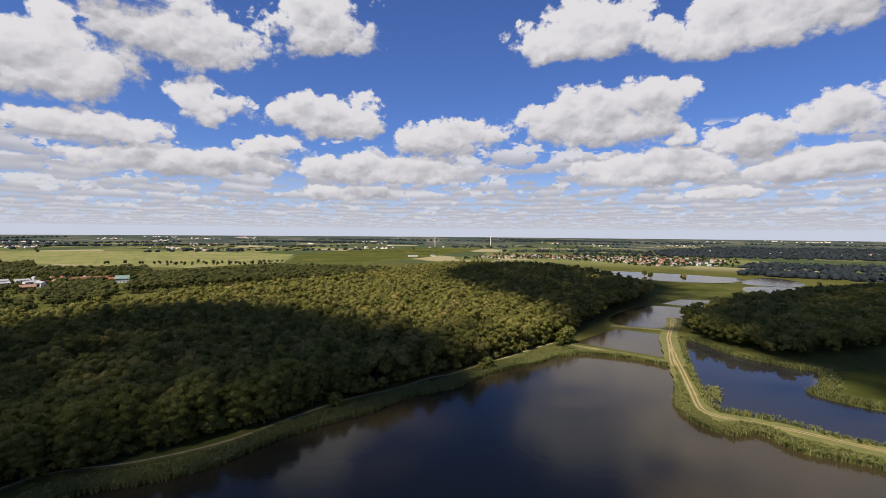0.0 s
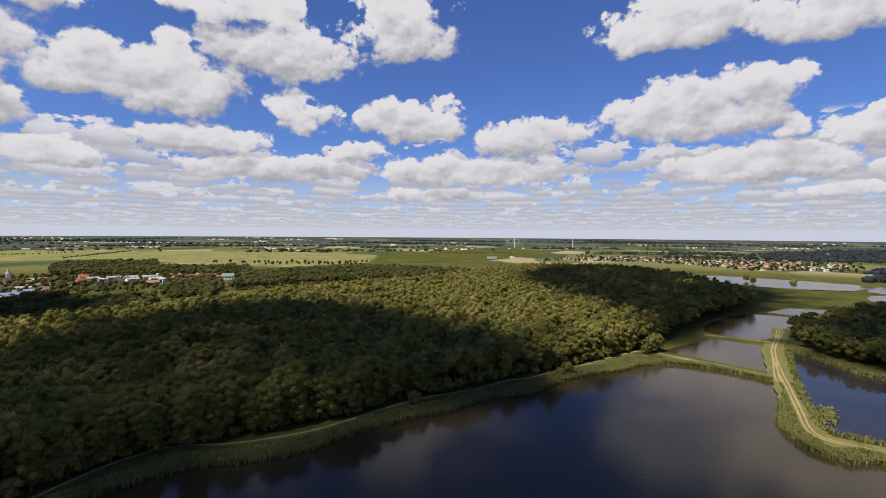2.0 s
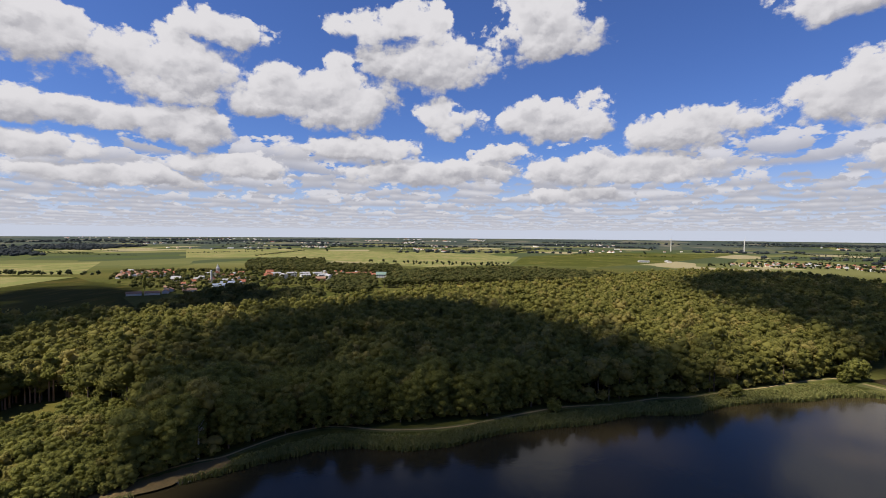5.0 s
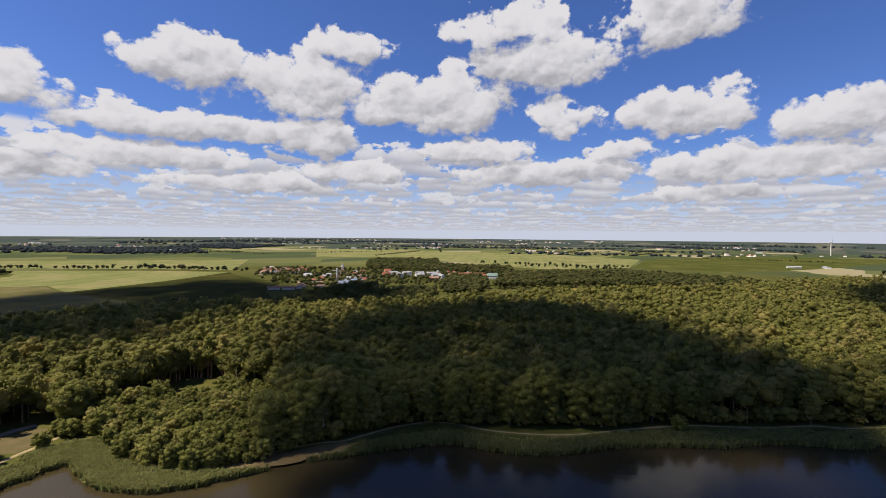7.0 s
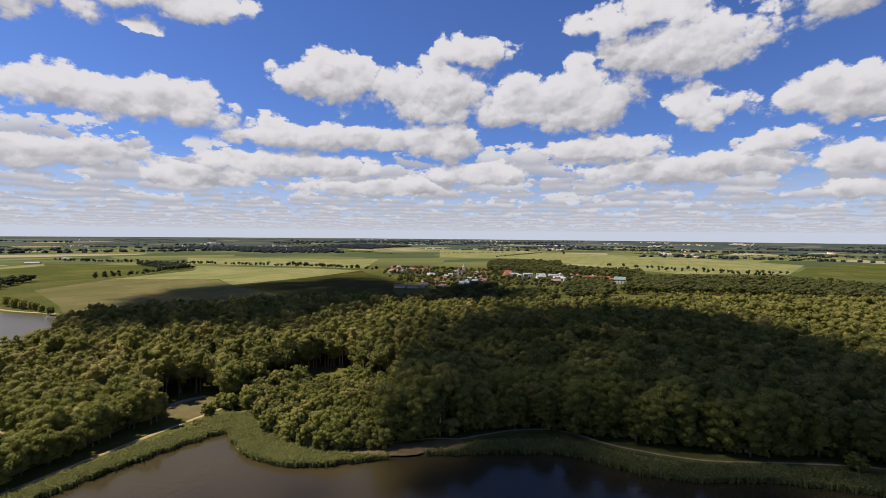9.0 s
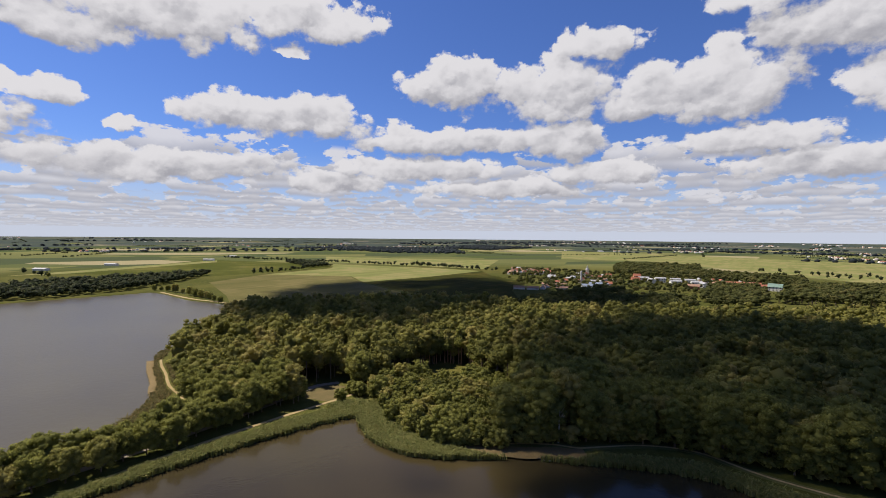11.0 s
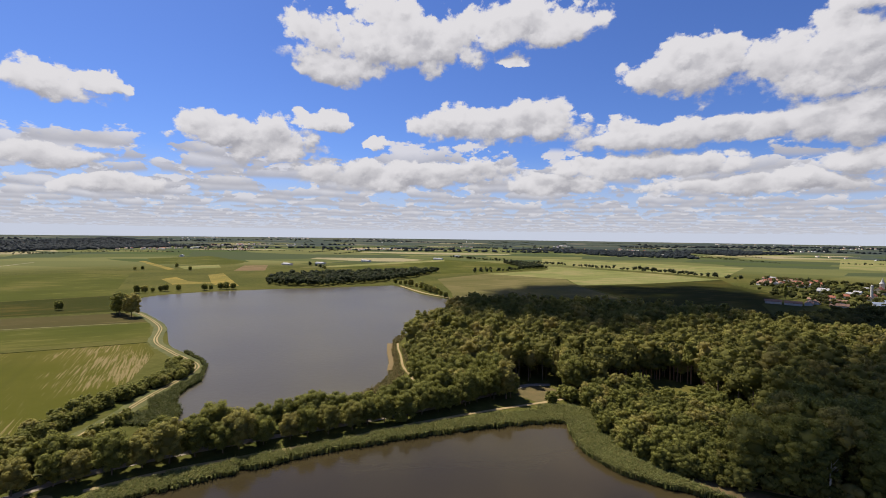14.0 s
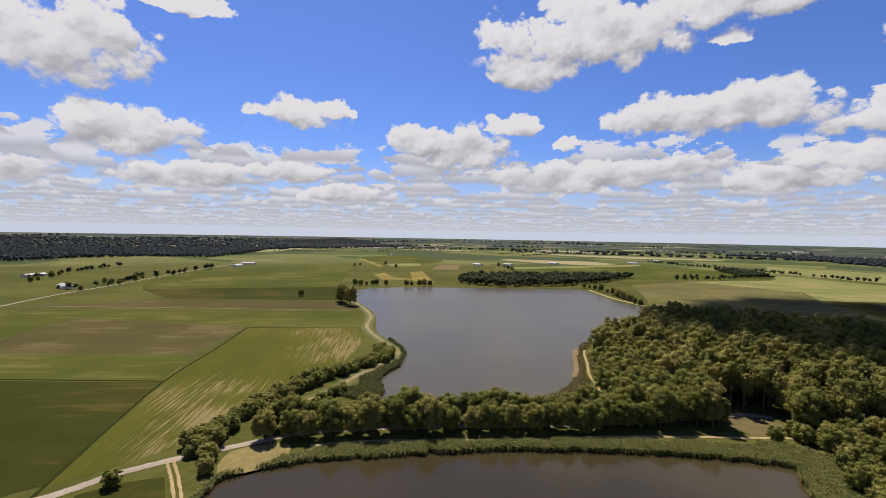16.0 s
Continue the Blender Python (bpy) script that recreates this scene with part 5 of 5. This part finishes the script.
def far_settlements(seed):
    """Farmsteads and hamlets out on the plain: small gabled houses, thinly scattered."""
    rng = np.random.default_rng(seed)
    shape = np.array([(-1, -1, 0), (1, -1, 0), (1, 1, 0), (-1, 1, 0), (-1, -1, 1), (1, -1, 1), (1, 1, 1), (-1, 1, 1), (-1, 0, 1.7), (1, 0, 1.7)], float)
    wall_f = [(0, 1, 5), (0, 5, 4), (1, 2, 6), (1, 6, 5), (2, 3, 7), (2, 7, 6), (3, 0, 4), (3, 4, 7), (4, 8, 7), (5, 6, 9)]
    roof_f = [(4, 5, 9), (4, 9, 8), (6, 7, 8), (6, 8, 9)]
    V, F, S, n = [], [], [], 0
    for _ in range(80):
        a, r = rng.uniform(-55, 178), rng.uniform(2150, 4300)
        cx, cy, lie = -math.sin(radians(a)) * r, math.cos(radians(a)) * r, rng.uniform(0, math.pi)
        for _ in range(int(rng.integers(2, 18))):
            d = rng.normal(size=2) * (110, 32)
            x, y = cx + d[0] * math.cos(lie) - d[1] * math.sin(lie), cy + d[0] * math.sin(lie) + d[1] * math.cos(lie)
            turn, size = lie + rng.choice([0, math.pi / 2]), (rng.uniform(3.5, 7), rng.uniform(3, 4), rng.uniform(2.5, 4.5))
            if rng.uniform() < 0.06:
                size = (rng.uniform(10, 18), rng.uniform(5, 7), rng.uniform(3, 4.5))
            q = shape * size
            V.append(np.column_stack([q[:, 0] * math.cos(turn) - q[:, 1] * math.sin(turn) + x, q[:, 0] * math.sin(turn) + q[:, 1] * math.cos(turn) + y, q[:, 2] + base_of(x, y) - 0.3]))
            F.append(np.array(wall_f + roof_f) + n)
            S.append([int(rng.choice([0, 1, 5, 5]))] * len(wall_f) + [int(rng.choice([2, 2, 3, 4]))] * len(roof_f))
            n += len(q)
    me = mesh_from("far_settlement", np.concatenate(V), np.concatenate(F), [WALL_WHITE, WALL_CREAM, ROOF_BROWN, ROOF_RED, ROOF_GREY, WALL_GREY], np.concatenate(S))
    tagged(new("far_settlement", me), "hamlets and farmsteads far out on the plain", "houses", kind="stuff")


far_settlements(310)


def lathe(rings, n=12):
    bm = bmesh.new()
    loops = [[bm.verts.new((r * math.cos(k * math.tau / n), r * math.sin(k * math.tau / n), z)) for k in range(n)] for z, r in rings]
    for a, b in zip(loops[:-1], loops[1:]):
        for k in range(n):
            bm.faces.new((a[k], a[(k + 1) % n], b[(k + 1) % n], b[k]))
    bm.faces.new(loops[0][::-1])
    bm.faces.new(loops[-1])
    return bm


def church():
    root = new("church")
    body = part("nave", wall_bm(26, 12, 8, 6), WALL_CREAM, root)
    part("nave_roof", gable_bm(26, 12, 8, 6), ROOF_RED, root)
    bm = bmesh.new()
    box_bm(bm, 12, -3.5, -0.5, 19, 3.5, 20)
    part("tower", bm, WALL_CREAM, root)
    spire = lathe([(20, 5.2), (21, 4.6), (23, 3.2), (25, 2.2), (26, 2.0), (28, 1.2), (32, 0.15)], 8)
    bmesh.ops.translate(spire, verts=spire.verts[:], vec=(15.5, 0, 0))
    part("spire", spire, ROOF_GREY, root, "dark curved spire")
    for side in (-1, 1):
        for i in range(4):
            bm = bmesh.new()
            box_bm(bm, -10 + i * 6, side * 6 - 0.05, 2.5, -8.6 + i * 6, side * 6 + 0.05, 6.5)
            part("window", bm, GLASS, body)
    tagged(root, "cream village church with a square tower and dark spire", "church")
    root.matrix_world = pose(-674, 505, 0, 0, 0, 130) @ Matrix.Scale(0.66, 4)


church()


def silo(x, y, h, r):
    root = new("silo")
    part("shaft", lathe([(-0.5, r), (h, r)], 14), WALL_GREY, root)
    part("cap", lathe([(h, r + 0.2), (h + 0.3, r + 0.2), (h + 1.6, 0.3)], 14), ROOF_GREY, root)
    tagged(root, "tall pale silo beside the farm", "silo")
    root.matrix_world = pose(x, y, 0)


silo(-610, 449, 16, 1.3)

# two wind turbines on the plain
def turbine(x, y, turn):
    root = new("wind_turbine")
    part("tower", lathe([(-2, 2.0), (30, 1.7), (57, 1.2)], 14), WALL_WHITE, root)
    bm = bmesh.new()
    box_bm(bm, -1.2, -3, 56.5, 1.2, 3, 59)
    part("nacelle", bm, WALL_WHITE, root)
    for k in range(3):
        bm = bmesh.new()
        prof = [(0, 0.5), (4, 0.9), (12, 0.6), (21, 0.18)]
        rows = [[bm.verts.new((sx * w, sy * w * 0.25 - 3.5, z)) for sx, sy in ((-1, 0), (0, -1), (1, 0), (0, 1))] for z, w in prof]
        for a, b in zip(rows[:-1], rows[1:]):
            for j in range(4):
                bm.faces.new((a[j], a[(j + 1) % 4], b[(j + 1) % 4], b[j]))
        bm.faces.new(rows[0][::-1])
        bm.faces.new(rows[-1])
        blade = part("blade", bm, WALL_WHITE, root)
        blade.matrix_local = pose(0, 0, 57.8) @ pose(0, 0, 0, 0, 120 * k + 15, 0)
    tagged(root, "white three-bladed wind turbine far out on the plain", "wind turbine", "wind turbines")
    root.matrix_world = pose(x, y, base_of(x, y), 0, 0, turn)


turbine(-43, 2500, 60)
turbine(266, 2600, 75)

# trees between the houses
tree_rows("village_trees", [[(-760, 395), (-700, 455), (-640, 430)], [(-900, 480), (-800, 540), (-700, 600)], [(-700, 520), (-650, 560), (-620, 600)], [(-600, 470), (-560, 500), (-520, 530), (-470, 580)], [(-500, 440), (-470, 500), (-440, 560)], [(-590, 400), (-570, 430), (-600, 520)], [(-640, 590), (-560, 640), (-540, 700)]], 9, 65, "garden trees between the village houses", heights=(5, 9), gaps=0.35)
tree_rows("village_trees", [[(60, 1290), (330, 1330), (430, 1160), (470, 1020)], [(220, 1400), (500, 1350), (700, 1250)], [(300, 1480), (600, 1400)], [(480, 1080), (640, 1080), (760, 1200)], [(350, 1250), (560, 1180)]], 16, 66, "garden trees of the far village", heights=(5, 9), gaps=0.4)


garden = scatter(np.array([(-760, 385), (-600, 330), (-520, 350), (-440, 470), (-420, 600), (-470, 700), (-560, 660), (-640, 600), (-720, 600), (-900, 520), (-860, 450)], float), 12, 67)
built = np.array([o.matrix_world.translation[:2] for o in scene.objects if o.type == "EMPTY" and o.get("category") in ("house", "shed", "hall", "apartment block", "barn", "church", "silo")])
clear = np.array([np.min(np.hypot(*(built - p).T)) > 9.5 for p in garden])
garden = garden[clear & (np.random.default_rng(68).uniform(size=len(garden)) < 0.55)]
wood("village_trees", garden, 69, 60, 0.8, (5, 9.5), (0.34, 0.44), "garden and street trees between the houses", mat=LEAF_PARK, trunks=False, lump_count=6)
east = scatter(np.array([(20, 1270), (300, 1310), (400, 1160), (440, 1000), (660, 1030), (850, 1320), (580, 1540), (180, 1600)], float), 19, 73)
east = east[np.random.default_rng(74).uniform(size=len(east)) < 0.5]
wood("village_trees", east, 75, 30, 1.3, (5, 9), (0.36, 0.46), "garden trees among the houses of the far village", mat=LEAF_FAR, trunks=False, lump_count=4)
front = scatter(np.array([(-395, 190), (-345, 212), (-318, 246), (-290, 285), (-300, 330), (-350, 400), (-430, 490), (-505, 404), (-480, 340), (-440, 265)], float), 8.0, 70)
front = front[np.hypot(front[:, 0] + 440, front[:, 1] - 442) > 44]
front = front[np.array([np.min(np.hypot(*(built - p).T)) > 9 for p in front])]
wood("village_wood", front[np.random.default_rng(71).uniform(size=len(front)) < 0.75], 72, 70, 0.9, (8, 13), (0.30, 0.40), "dark trees between the wood and the village", mat=LEAF_PARK, trunks=False, lump_count=6)


def poplar(x, y, h):
    root = new("poplar")
    rng = np.random.default_rng(int(h * 10))
    lumps = [(0, 0, h * (0.15 + 0.09 * i), h * 0.09 * (1.1 - abs(i - 4) * 0.11)) for i in range(9)]
    V, F = crown_mesh(rng, lumps, 260, 0.8, 1)
    part("trunk", trunk_mesh(rng, h, lumps, 0.35, limbs=0), None, root)
    part("crown", mesh_from("crown", V, F, LEAF_OWN), None, root)
    tagged(root, "tall narrow dark poplar at the village edge", "tree")
    root.matrix_world = pose(x, y, 0)


poplar(-592, 343, 19)


# ---- small things ----
def dead_tree(x, y, h, seed):
    rng = np.random.default_rng(seed)
    root = new("dead_tree")
    V, F = limb_tube([(0, 0, -0.4, 0.35), (0.2, 0.1, h * 0.4, 0.26), (0, 0.3, h * 0.7, 0.16), (0.2, 0.2, h, 0.04)])
    for i in range(9):
        a, z, l = rng.uniform(0, math.tau), h * rng.uniform(0.45, 0.85), rng.uniform(1.5, 3.2)
        v, f = limb_tube([(0.1, 0.2, z, 0.11), (math.cos(a) * l * 0.5, math.sin(a) * l * 0.5, z + l * 0.4, 0.08), (math.cos(a) * l, math.sin(a) * l, z + l * 1.1, 0.03)])
        F += [tuple(k + len(V) for k in q) for q in f]
        V += v
    part("trunk", mesh_from("trunk", V, F, DEADWOOD), None, root)
    tagged(root, "bare dead tree with pale branches at the wood's edge", "tree")
    root.matrix_world = pose(x, y, 0)


dead_tree(-133, 93, 12.5, 7)


def rowing_boat(x, y, turn):
    root = new("rowing_boat")
    bm = bmesh.new()
    rows = []
    for t in np.linspace(-1, 1, 9):
        w = 0.62 * (1 - abs(t) ** 2.6) + 0.03
        rows.append([bm.verts.new((t * 2.0, sx * w * k, z + 0.12 * t * t)) for sx, k, z in ((-1, 1, 0.42), (-1, 0.8, 0.1), (0, 0, 0.0), (1, 0.8, 0.1), (1, 1, 0.42))])
    for a, b in zip(rows[:-1], rows[1:]):
        for k in range(4):
            bm.faces.new((a[k], b[k], b[k + 1], a[k + 1]))
    bmesh.ops.solidify(bm, geom=bm.faces[:], thickness=0.05)
    part("hull", bm, WALL_WHITE, root)
    for t in (-0.7, 0.5):
        bm = bmesh.new()
        box_bm(bm, t - 0.14, -0.5, 0.26, t + 0.14, 0.5, 0.31)
        part("bench", bm, BARK, root)
    tagged(root, "small white rowing boat at the landing", "boat", "boats at the landing")
    root.matrix_world = pose(x, y, -0.62, 0, 0, turn)


rowing_boat(-124.5, 82.5, 40)
rowing_boat(-121.5, 89, 100)


def way_post(x, y):
    root = new("way_post")
    bm = bmesh.new()
    box_bm(bm, -0.12, -0.12, -0.4, 0.12, 0.12, 1.7)
    part("post", bm, BARK, root)
    bm = bmesh.new()
    box_bm(bm, -0.3, -0.16, 1.1, 0.3, -0.12, 1.7)
    part("board", bm, ROOF_BROWN, root, "small dark board")
    tagged(root, "short dark post beside the gravel road", "post")
    root.matrix_world = pose(x, y, 0, 0, 0, 30)


way_post(-103.5, -114.5)
